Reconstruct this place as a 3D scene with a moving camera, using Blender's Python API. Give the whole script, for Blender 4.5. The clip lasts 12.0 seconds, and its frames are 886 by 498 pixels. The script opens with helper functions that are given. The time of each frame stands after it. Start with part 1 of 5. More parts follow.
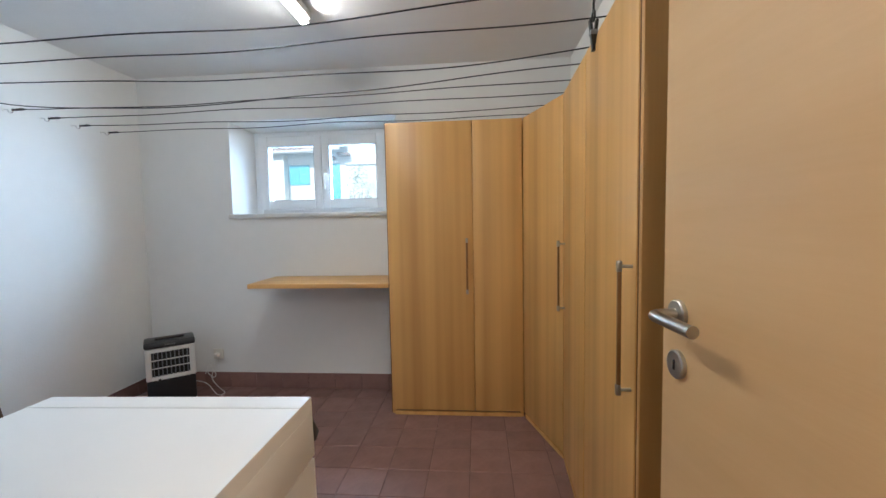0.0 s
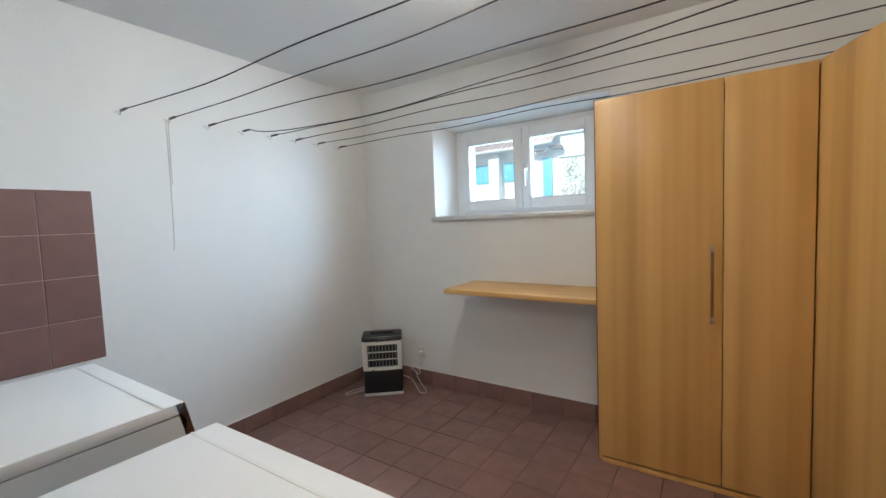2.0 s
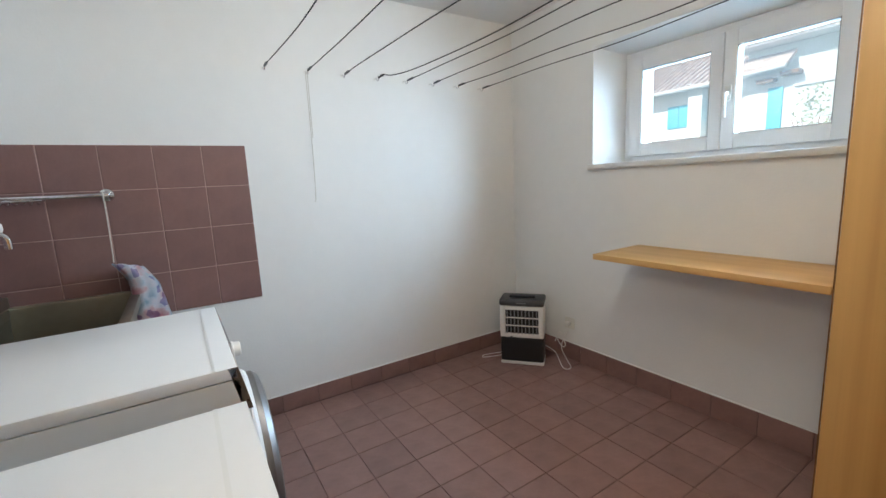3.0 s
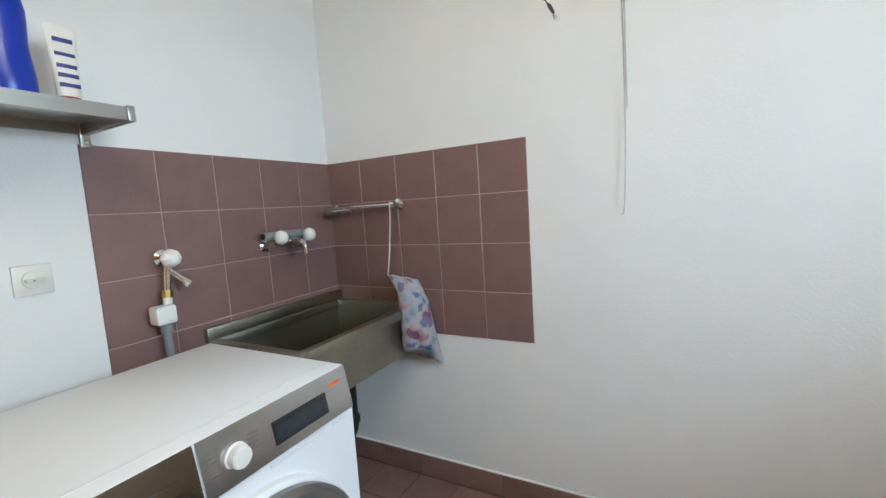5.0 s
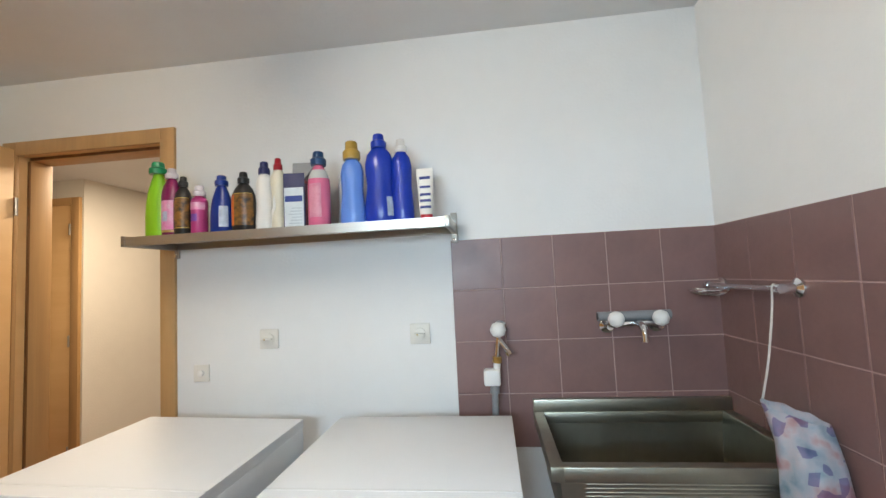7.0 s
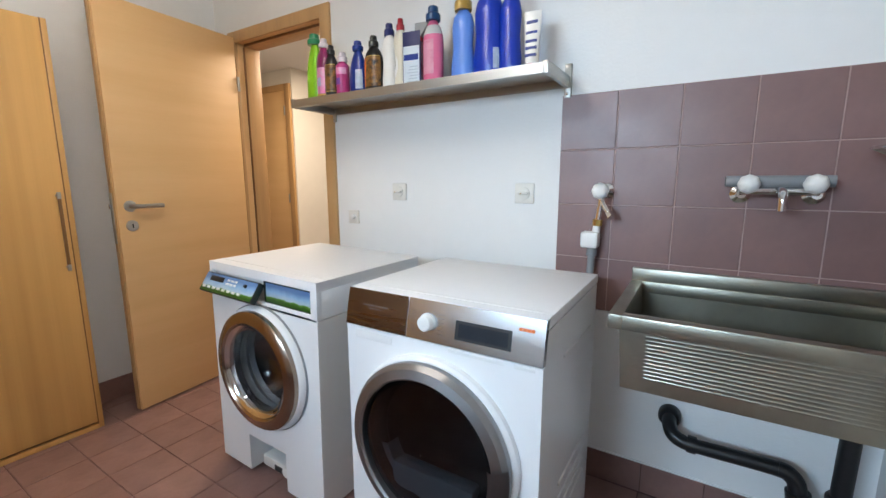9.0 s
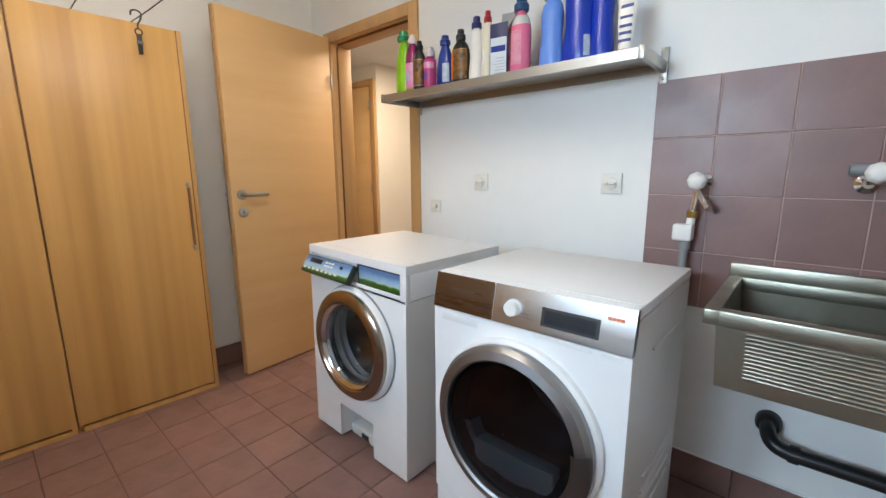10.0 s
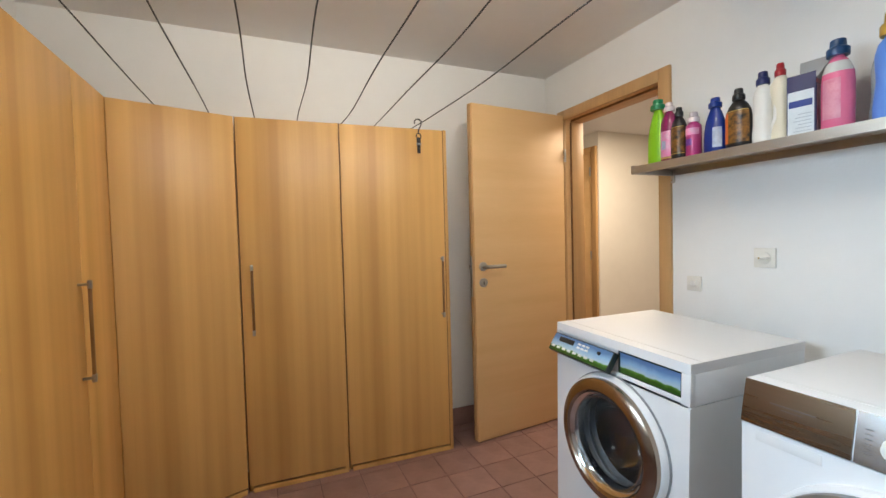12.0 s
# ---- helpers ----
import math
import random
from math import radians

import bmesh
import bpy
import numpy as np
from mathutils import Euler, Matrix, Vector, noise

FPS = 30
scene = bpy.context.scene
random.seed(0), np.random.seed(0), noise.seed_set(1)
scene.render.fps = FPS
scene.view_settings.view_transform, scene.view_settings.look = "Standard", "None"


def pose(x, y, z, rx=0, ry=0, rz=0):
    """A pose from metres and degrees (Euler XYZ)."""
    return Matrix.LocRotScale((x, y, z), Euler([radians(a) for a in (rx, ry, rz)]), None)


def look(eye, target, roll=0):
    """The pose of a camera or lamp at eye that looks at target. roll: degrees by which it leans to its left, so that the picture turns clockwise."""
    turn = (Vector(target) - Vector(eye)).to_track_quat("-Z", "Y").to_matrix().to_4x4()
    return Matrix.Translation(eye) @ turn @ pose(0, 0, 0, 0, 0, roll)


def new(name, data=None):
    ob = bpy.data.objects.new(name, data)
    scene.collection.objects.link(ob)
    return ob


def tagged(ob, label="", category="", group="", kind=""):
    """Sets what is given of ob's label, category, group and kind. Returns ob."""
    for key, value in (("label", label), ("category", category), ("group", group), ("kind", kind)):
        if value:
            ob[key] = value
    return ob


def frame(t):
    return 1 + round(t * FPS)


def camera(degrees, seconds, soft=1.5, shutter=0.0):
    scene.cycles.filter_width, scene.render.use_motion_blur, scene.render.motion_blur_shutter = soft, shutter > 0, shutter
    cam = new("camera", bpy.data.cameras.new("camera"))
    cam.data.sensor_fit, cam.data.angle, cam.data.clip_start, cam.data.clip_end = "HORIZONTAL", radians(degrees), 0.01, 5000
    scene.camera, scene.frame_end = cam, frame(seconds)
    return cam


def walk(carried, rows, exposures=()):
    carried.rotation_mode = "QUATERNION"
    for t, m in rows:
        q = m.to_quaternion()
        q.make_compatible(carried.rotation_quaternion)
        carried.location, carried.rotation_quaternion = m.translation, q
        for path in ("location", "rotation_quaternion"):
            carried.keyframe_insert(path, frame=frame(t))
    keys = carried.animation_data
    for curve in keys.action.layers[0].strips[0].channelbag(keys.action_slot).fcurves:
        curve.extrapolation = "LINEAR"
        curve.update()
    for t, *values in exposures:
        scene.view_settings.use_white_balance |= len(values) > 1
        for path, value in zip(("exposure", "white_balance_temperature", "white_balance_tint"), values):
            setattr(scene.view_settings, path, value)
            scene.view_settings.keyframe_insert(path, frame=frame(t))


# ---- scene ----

# ---------------------------------------------------------------- camera
cam = camera(93.8, 12.0)
PATH = [
    (0, (2.466, -0.121, 1.215), (2.300, 1.867, 1.079), -1.1),
    (0.5, (2.496, 0.064, 1.283), (1.924, 1.979, 1.250), -1.8),
    (1, (2.520, 0.142, 1.353), (1.693, 1.962, 1.422), -2.2),
    (1.5, (2.493, 0.21, 1.35), (1.503, 1.948, 1.368), -2.1),
    (2, (2.421, 0.259, 1.257), (1.316, 1.92, 1.122), -2.2),
    (2.5, (2.404, 0.388, 1.165), (1.083, 1.858, 0.857), -2.6),
    (3, (2.334, 0.643, 1.226), (0.667, 1.702, 0.91), -2.8),
    (3.5, (2.128, 0.81, 1.236), (0.231, 1.401, 1.008), -2.4),
    (3.7, (2.024, 0.888, 1.254), (0.077, 1.287, 1.032), -2.9),
    (5.3, (1.386, 1.5, 1.219), (-0.167, 0.253, 1.038), -3.9),
    (5.5, (1.286, 1.535, 1.227), (-0.103, 0.104, 1.071), -4.1),
    (6, (1.086, 1.638, 1.235), (0.206, -0.157, 1.172), -4.3),
    (6.5, (0.926, 1.711, 1.297), (0.62, -0.265, 1.335), -4.0),
    (7, (0.809, 1.6, 1.317), (1.038, -0.382, 1.452), -2.8),
    (7.2, (0.774, 1.547, 1.334), (1.183, -0.406, 1.467), -2.2),
    (8.8, (0.528, 1.572, 1.169), (1.561, -0.12, 0.909), -0.2),
    (9, (0.51, 1.577, 1.152), (1.543, -0.105, 0.829), -0.1),
    (9.5, (0.472, 1.586, 1.122), (1.541, -0.056, 0.718), 0.3),
    (10, (0.522, 1.645, 1.149), (1.819, 0.167, 0.786), -0.3),
    (10.5, (0.577, 1.727, 1.193), (2.162, 0.536, 0.933), -1.2),
    (11, (0.617, 1.805, 1.238), (2.402, 0.918, 1.077), -1.6),
    (11.5, (0.628, 1.85, 1.246), (2.497, 1.144, 1.158), -1.7),
    (12, (0.701, 1.809, 1.227), (2.543, 1.034, 1.159), -1.5),
]
EXPOSURES = [(0.0, 0.0, 5950, 10), (1.0, -0.12, 6300, 10), (2.5, -0.04, 6450, 10), (3.7, 0.09, 6700, 10), (5.5, 0.02, 6900, 11), (6.0, 0.04, 6950, 11), (7.2, 0.10, 7050, 12), (9.0, 0.20, 6600, 13), (9.6, 0.22, 6700, 14), (10.5, 0.13, 7050, 12), (11.5, 0.15, 6850, 12), (12.0, 0.19, 6800, 12)]
walk(cam, [(t, look(eye, target, roll)) for t, eye, target, roll in PATH], EXPOSURES)

# ---------------------------------------------------------------- world and light
ROOM_X, ROOM_Y, ROOM_Z = 3.10, 2.78, 2.286
world = bpy.data.worlds.new("sky")
scene.world = world
world.use_nodes = True
wn = world.node_tree
sky = wn.nodes.new("ShaderNodeTexSky")
sky.sky_type = "NISHITA"
sky.sun_disc = False
sky.sun_elevation, sky.sun_rotation = radians(48), radians(200)
wn.links.new(sky.outputs[0], wn.nodes["Background"].inputs[0])
wn.nodes["Background"].inputs[1].default_value = 0.14


def lamp(name, kind, m, energy, color, **more):
    data = bpy.data.lights.new(name, kind)
    data.energy, data.color = energy, color
    if kind == "AREA":
        data.shape, data.size, data.size_y = "RECTANGLE", more["size"], more["size_y"]
        if "spread" in more:
            data.spread = radians(more["spread"])
    if kind == "SUN":
        data.angle = radians(0.5)
    ob = new(name, data)
    ob.matrix_world = m
    return ob


# the sun stands behind the house and lights the facades across the garden
lamp("sun", "SUN", look((0, -6, 9), (2.5, 6, 0)), 5.0, (1.0, 0.95, 0.88))
# daylight in the outer opening of the window
lamp("window_light", "AREA", look((1.30, 3.27, 1.60), (0.2, 0.9, 0.4)), 50, (0.53, 0.77, 1.0), size=0.98, size_y=0.58, spread=118)
# warm lamp on the hall's ceiling
lamp("hall_light", "AREA", look((2.8, -0.78, 2.12), (2.8, -0.8, 0.0)), 25, (1.0, 0.84, 0.64), size=0.5, size_y=0.5)


# ---------------------------------------------------------------- materials
def material(name, color, rough=0.5, metal=0.0, vary=0.0, scale=6.0, stretch=(1, 1, 1), color2=None, bump=0.0, bump_scale=60.0, spread=0.0, coat=0.0, rough_vary=0.0, fine=0.4, fine_times=7.0, detail=6.0):
    """A surface with colour in two scales of noise, fine relief, and a tone of its own for each piece (spread)."""
    m = bpy.data.materials.new(name)
    m.use_nodes = True
    t = m.node_tree
    b = t.nodes["Principled BSDF"]
    b.inputs["Base Color"].default_value = (*color, 1)
    b.inputs["Roughness"].default_value = rough
    b.inputs["Metallic"].default_value = metal
    b.inputs["Coat Weight"].default_value = coat
    co = t.nodes.new("ShaderNodeTexCoord")
    mp = t.nodes.new("ShaderNodeMapping")
    mp.inputs["Scale"].default_value = stretch
    t.links.new(co.outputs["Object"], mp.inputs["Vector"])
    if vary > 0 or color2:
        n1 = t.nodes.new("ShaderNodeTexNoise")
        n1.inputs["Scale"].default_value, n1.inputs["Detail"].default_value = scale, detail
        n2 = t.nodes.new("ShaderNodeTexNoise")
        n2.inputs["Scale"].default_value, n2.inputs["Detail"].default_value = scale * fine_times, 4
        for n in (n1, n2):
            t.links.new(mp.outputs[0], n.inputs["Vector"])
        add = t.nodes.new("ShaderNodeMath")
        add.operation = "MULTIPLY_ADD"
        add.inputs[1].default_value = fine
        t.links.new(n2.outputs["Fac"], add.inputs[0])
        t.links.new(n1.outputs["Fac"], add.inputs[2])
        ramp = t.nodes.new("ShaderNodeMapRange")
        ramp.inputs["From Min"].default_value, ramp.inputs["From Max"].default_value = 0.33 + fine * 0.3, 0.68 + fine * 0.7
        t.links.new(add.outputs[0], ramp.inputs["Value"])
        mix = t.nodes.new("ShaderNodeMix")
        mix.data_type = "RGBA"
        c2 = color2 or tuple(c * (1 - vary) for c in color)
        mix.inputs["A"].default_value, mix.inputs["B"].default_value = (*color, 1), (*c2, 1)
        t.links.new(ramp.outputs[0], mix.inputs["Factor"])
        out = mix.outputs["Result"]
        if spread > 0:
            info = t.nodes.new("ShaderNodeObjectInfo")
            r = t.nodes.new("ShaderNodeMapRange")
            r.inputs["To Min"].default_value, r.inputs["To Max"].default_value = 1 - spread, 1 + spread
            t.links.new(info.outputs["Random"], r.inputs["Value"])
            hsv = t.nodes.new("ShaderNodeHueSaturation")
            t.links.new(r.outputs[0], hsv.inputs["Value"])
            t.links.new(out, hsv.inputs["Color"])
            out = hsv.outputs[0]
        t.links.new(out, b.inputs["Base Color"])
        if rough_vary > 0:
            rr = t.nodes.new("ShaderNodeMapRange")
            rr.inputs["To Min"].default_value, rr.inputs["To Max"].default_value = rough - rough_vary, rough + rough_vary
            t.links.new(ramp.outputs[0], rr.inputs["Value"])
            t.links.new(rr.outputs[0], b.inputs["Roughness"])
    if bump > 0:
        nb = t.nodes.new("ShaderNodeTexNoise")
        nb.inputs["Scale"].default_value, nb.inputs["Detail"].default_value = bump_scale, 5
        t.links.new(mp.outputs[0], nb.inputs["Vector"])
        bp = t.nodes.new("ShaderNodeBump")
        bp.inputs["Strength"].default_value, bp.inputs["Distance"].default_value = bump, 0.004
        t.links.new(nb.outputs["Fac"], bp.inputs["Height"])
        t.links.new(bp.outputs[0], b.inputs["Normal"])
    return m


def glass(name, color=(1, 1, 1), rough=0.0, ior=1.45):
    m = bpy.data.materials.new(name)
    m.use_nodes = True
    b = m.node_tree.nodes["Principled BSDF"]
    b.inputs["Base Color"].default_value = (*color, 1)
    b.inputs["Transmission Weight"].default_value = 1.0
    b.inputs["Roughness"].default_value, b.inputs["IOR"].default_value = rough, ior
    return m


def glow(name, color, strength):
    m = bpy.data.materials.new(name)
    m.use_nodes = True
    b = m.node_tree.nodes["Principled BSDF"]
    b.inputs["Emission Color"].default_value = (*color, 1)
    b.inputs["Emission Strength"].default_value = strength
    return m


M_WALL = material("white_plaster", (0.80, 0.80, 0.785), 0.85, vary=0.05, scale=2.0, bump=0.25, bump_scale=90)
M_CEIL = material("ceiling_paint", (0.80, 0.795, 0.785), 0.9, vary=0.06, scale=1.5, bump=0.3, bump_scale=60)
M_HALL = material("hall_plaster", (0.79, 0.76, 0.69), 0.9, vary=0.06, scale=2.0, bump=0.3, bump_scale=90)
M_FLOOR_TILE = material("floor_tile", (0.258, 0.144, 0.124), 0.42, vary=0.22, scale=9, bump=0.15, bump_scale=120, spread=0.10, rough_vary=0.08)
M_GROUT = material("dark_grout", (0.165, 0.090, 0.075), 0.9, vary=0.3, scale=20, bump=0.4)
M_WALL_TILE = material("wall_tile", (0.228, 0.128, 0.117), 0.38, vary=0.14, scale=8, bump=0.12, bump_scale=100, spread=0.06, rough_vary=0.06)
M_LIGHT_GROUT = material("pale_grout", (0.50, 0.35, 0.32), 0.9, vary=0.2, scale=30, bump=0.3)
M_BEECH = material("beech_veneer", (0.74, 0.435, 0.148), 0.40, vary=0.30, scale=1.6, stretch=(6, 6, 0.10), color2=(0.500, 0.264, 0.074), bump=0.06, bump_scale=30, spread=0.04, fine=0.10, fine_times=16, detail=2.2)
# dark brown for the thin strips set along door gaps
M_DARK_STRIP = material("dark_brown_strip", (0.20, 0.085, 0.022), 0.5, vary=0.2, scale=3.0, stretch=(6, 6, 0.3))
M_DOOR = material("door_veneer", (0.76, 0.49, 0.235), 0.52, vary=0.2, scale=1.5, stretch=(0.5, 0.5, 7), color2=(0.70, 0.435, 0.195), bump=0.06, bump_scale=30, fine=0.25, fine_times=12, detail=3)
M_CASING = material("casing_wood", (0.56, 0.33, 0.14), 0.45, vary=0.2, scale=3.0, stretch=(6, 6, 0.3), bump=0.08, bump_scale=30)
M_DESK = material("desk_wood", (0.70, 0.42, 0.155), 0.42, vary=0.2, fine=0.25, fine_times=14, scale=2.0, stretch=(0.3, 7, 7), color2=(0.56, 0.31, 0.10), bump=0.08, bump_scale=30)
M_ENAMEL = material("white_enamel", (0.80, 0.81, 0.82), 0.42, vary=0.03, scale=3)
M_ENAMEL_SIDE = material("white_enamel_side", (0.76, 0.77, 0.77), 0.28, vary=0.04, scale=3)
M_PVC = material("window_plastic", (0.82, 0.83, 0.84), 0.30, vary=0.03, scale=4)
M_STEEL = material("stainless_steel", (0.46, 0.44, 0.40), 0.36, 1.0, vary=0.12, scale=4, stretch=(0.4, 0.4, 8), bump=0.03, bump_scale=60, rough_vary=0.06)
M_SINK = material("sink_steel", (0.38, 0.36, 0.295), 0.38, 1.0, vary=0.18, scale=5, bump=0.03, bump_scale=80, rough_vary=0.08)
M_CHROME = material("chrome", (0.75, 0.75, 0.76), 0.10, 1.0, vary=0.05, scale=9)
M_BRASS = material("brass", (0.55, 0.38, 0.12), 0.30, 1.0, vary=0.1, scale=12)
M_BLACK = material("black_plastic", (0.012, 0.012, 0.013), 0.38, vary=0.2, scale=8)
M_GREY_PLASTIC = material("grey_plastic", (0.23, 0.24, 0.25), 0.45, vary=0.1, scale=8)
M_WHITE_PLASTIC = material("white_plastic", (0.78, 0.77, 0.74), 0.38, vary=0.04, scale=8)
M_CREAM_PLASTIC = material("cream_plastic", (0.74, 0.72, 0.66), 0.42, vary=0.05, scale=8)
M_CORD = material("dark_cord", (0.03, 0.035, 0.04), 0.6, vary=0.3, scale=60)
M_STRING = material("white_string", (0.62, 0.60, 0.55), 0.8, vary=0.15, scale=60)
M_GLASS = bpy.data.materials.new("window_glass")
M_GLASS.use_nodes = True
gt = M_GLASS.node_tree
clear, shine, both, fres = (gt.nodes.new(k) for k in ("ShaderNodeBsdfTransparent", "ShaderNodeBsdfGlossy", "ShaderNodeMixShader", "ShaderNodeFresnel"))
shine.inputs["Roughness"].default_value = 0.02
clear.inputs["Color"].default_value = (0.94, 0.97, 0.97, 1)
gt.links.new(fres.outputs[0], both.inputs[0])
gt.links.new(clear.outputs[0], both.inputs[1])
gt.links.new(shine.outputs[0], both.inputs[2])
# thin translucent mix puts a hazy glare over the outdoor view
veil, veil_mix = gt.nodes.new("ShaderNodeBsdfTranslucent"), gt.nodes.new("ShaderNodeMixShader")
veil_mix.inputs[0].default_value = 0.012
gt.links.new(both.outputs[0], veil_mix.inputs[1])
gt.links.new(veil.outputs[0], veil_mix.inputs[2])
gt.links.new(veil_mix.outputs[0], gt.nodes["Material Output"].inputs[0])
M_TUBE = glow("lit_tube", (1.0, 0.96, 0.86), 98.0)
M_SILL = material("stone_sill", (0.70, 0.69, 0.66), 0.45, vary=0.12, scale=12)


# ---------------------------------------------------------------- mesh helpers
def box(bm, x0, x1, y0, y1, z0, z1, bevel=0.0, segments=2):
    vs = bmesh.ops.create_cube(bm, size=1.0)["verts"]
    for v in vs:
        v.co = Vector((x0 if v.co.x < 0 else x1, y0 if v.co.y < 0 else y1, z0 if v.co.z < 0 else z1))
    if bevel > 0:
        es = list({e for v in vs for e in v.link_edges})
        bmesh.ops.bevel(bm, geom=es, offset=bevel, segments=segments, affect="EDGES", profile=0.5)
    return bm


def tube(bm, points, radius, segments=10, caps=True):
    """A pipe along points; radius may be one number or one for each point."""
    pts = [Vector(p) for p in points]
    rs = radius if isinstance(radius, (list, tuple)) else [radius] * len(pts)
    rings, side = [], None
    for i, p in enumerate(pts):
        d = (pts[min(i + 1, len(pts) - 1)] - pts[max(i - 1, 0)]).normalized()
        if side is None:
            side = d.orthogonal().normalized()
        side = (side - d * side.dot(d)).normalized()
        up = d.cross(side)
        rings.append([bm.verts.new(p + (side * math.cos(a) + up * math.sin(a)) * rs[i]) for a in (2 * math.pi * k / segments for k in range(segments))])
    for a, b in zip(rings, rings[1:]):
        for k in range(segments):
            bm.faces.new((a[k], a[(k + 1) % segments], b[(k + 1) % segments], b[k]))
    if caps:
        bm.faces.new(rings[0][::-1])
        bm.faces.new(rings[-1])
    return bm


def lathe(bm, profile, center=(0, 0, 0), segments=24, sx=1.0, sy=1.0, axis="Z"):
    """A turned body: profile of (radius, height), bottom to top."""
    c = Vector(center)
    rings = []
    for r, h in profile:
        ring = []
        for k in range(segments):
            a = 2 * math.pi * k / segments
            u, w = r * math.cos(a) * sx, r * math.sin(a) * sy
            p = {"Z": Vector((u, w, h)), "Y": Vector((u, h, w)), "X": Vector((h, u, w))}[axis]
            ring.append(bm.verts.new(c + p))
        rings.append(ring)
    for a, b in zip(rings, rings[1:]):
        for k in range(segments):
            bm.faces.new((a[k], a[(k + 1) % segments], b[(k + 1) % segments], b[k]))
    bm.faces.new(rings[0][::-1])
    bm.faces.new(rings[-1])
    bmesh.ops.recalc_face_normals(bm, faces=bm.faces)
    return bm


def smooth_path(points, steps=8):
    """Points on a smooth curve through the given ones."""
    p = [Vector(q) for q in points]
    p = [p[0] * 2 - p[1]] + p + [p[-1] * 2 - p[-2]]
    out = []
    for i in range(1, len(p) - 2):
        for k in range(steps):
            t = k / steps
            a, b, c, d = p[i - 1], p[i], p[i + 1], p[i + 2]
            out.append(0.5 * (2 * b + (c - a) * t + (2 * a - 5 * b + 4 * c - d) * t * t + (3 * b - a - 3 * c + d) * t ** 3))
    return out + [p[-2]]


def mesh_of(bm, name, mat, smooth=None):
    me = bpy.data.meshes.new(name)
    bm.normal_update()
    bm.to_mesh(me)
    bm.free()
    me.materials.append(mat)
    if smooth is not None:
        me.shade_smooth()
        me.set_sharp_from_angle(angle=radians(smooth))
    return me


def part(name, bm, mat, parent, label="", smooth=35):
    ob = new(name, mesh_of(bm, name, mat, smooth))
    ob.parent = parent
    return tagged(ob, label)


def thing(name, loc, label, category, group="", rz=0):
    ob = new(name)
    ob.matrix_world = pose(*loc, 0, 0, rz)
    return tagged(ob, label, category, group)


def solid(name, bm, mat, label, category, group="", kind="", smooth=35):
    """A thing or piece of the setting of one mesh."""
    return tagged(new(name, mesh_of(bm, name, mat, smooth)), label, category, group, kind)


def bm_new():
    return bmesh.new()


# ---------------------------------------------------------------- structure
DOOR_X0, DOOR_X1, DOOR_TOP = 2.185, 2.900, 1.955
WIN_X0, WIN_X1, WIN_Z0, WIN_Z1 = 0.690, 1.915, 1.290, 1.957
IN_X0, IN_X1, IN_Z1, IN_Y = 0.775, 1.830, 1.908, 2.97

bm = bm_new()
box(bm, -0.15, DOOR_X0 - 0.025, -0.15, 0.0, 0, ROOM_Z)
box(bm, DOOR_X1 + 0.025, 5.0, -0.15, 0.0, 0, ROOM_Z)
box(bm, DOOR_X0 - 0.025, DOOR_X1 + 0.025, -0.15, 0.0, DOOR_TOP + 0.025, ROOM_Z)
wall_south = solid("wall_south", bm, M_WALL, "white plastered wall with a door opening", "wall", kind="structure")
bm = bm_new()
box(bm, -0.15, 0.0, 0.0, ROOM_Y, 0, ROOM_Z)
wall_west = solid("wall_west", bm, M_WALL, "white plastered wall behind the clothes lines", "wall", kind="structure")
bm = bm_new()
box(bm, ROOM_X, ROOM_X + 0.15, 0.0, ROOM_Y, 0, ROOM_Z)
solid("wall_east", bm, M_WALL, "white plastered wall behind the wardrobes", "wall", kind="structure")
bm = bm_new()
NY1 = ROOM_Y + 0.47


def prism(b, pts, lo, hi, axis="Z"):
    """A straight block over an outline; axis Z takes (x, y) points, axis X takes (y, z) points."""
    put = (lambda p, h: (p[0], p[1], h)) if axis == "Z" else (lambda p, h: (h, p[0], p[1]))
    a, c = ([b.verts.new(put(p, h)) for p in pts] for h in (lo, hi))
    n = len(pts)
    for k in range(n):
        b.faces.new((a[k], a[(k + 1) % n], c[(k + 1) % n], c[k]))
    b.faces.new(a)
    b.faces.new(c)
    bmesh.ops.recalc_face_normals(b, faces=b.faces)
    return b


# the recess narrows towards the window
prism(bm, ((-0.15, ROOM_Y), (WIN_X0, ROOM_Y), (IN_X0, IN_Y), (IN_X0, NY1), (-0.15, NY1)), 0, ROOM_Z)
prism(bm, ((WIN_X1, ROOM_Y), (ROOM_X + 0.15, ROOM_Y), (ROOM_X + 0.15, NY1), (IN_X1, NY1), (IN_X1, IN_Y)), 0, ROOM_Z)
box(bm, WIN_X0, WIN_X1, ROOM_Y, NY1, 0, WIN_Z0 - 0.03)
prism(bm, ((ROOM_Y, WIN_Z1), (IN_Y, IN_Z1), (NY1, IN_Z1), (NY1, ROOM_Z), (ROOM_Y, ROOM_Z)), WIN_X0, WIN_X1, "X")
solid("wall_north", bm, M_WALL, "white plastered basement wall with a window recess", "wall", kind="structure")
bm = bm_new()
box(bm, -0.15, ROOM_X + 0.15, -0.15, NY1, ROOM_Z, ROOM_Z + 0.2)
solid("ceiling", bm, M_CEIL, "plain white painted ceiling", "ceiling", kind="structure")
bm = bm_new()
box(bm, -0.15, ROOM_X + 0.15, -0.15, NY1, -0.15, -0.004)
floor = solid("floor", bm, M_GROUT, "brown floor tiles with dark joints", "floor", kind="structure")

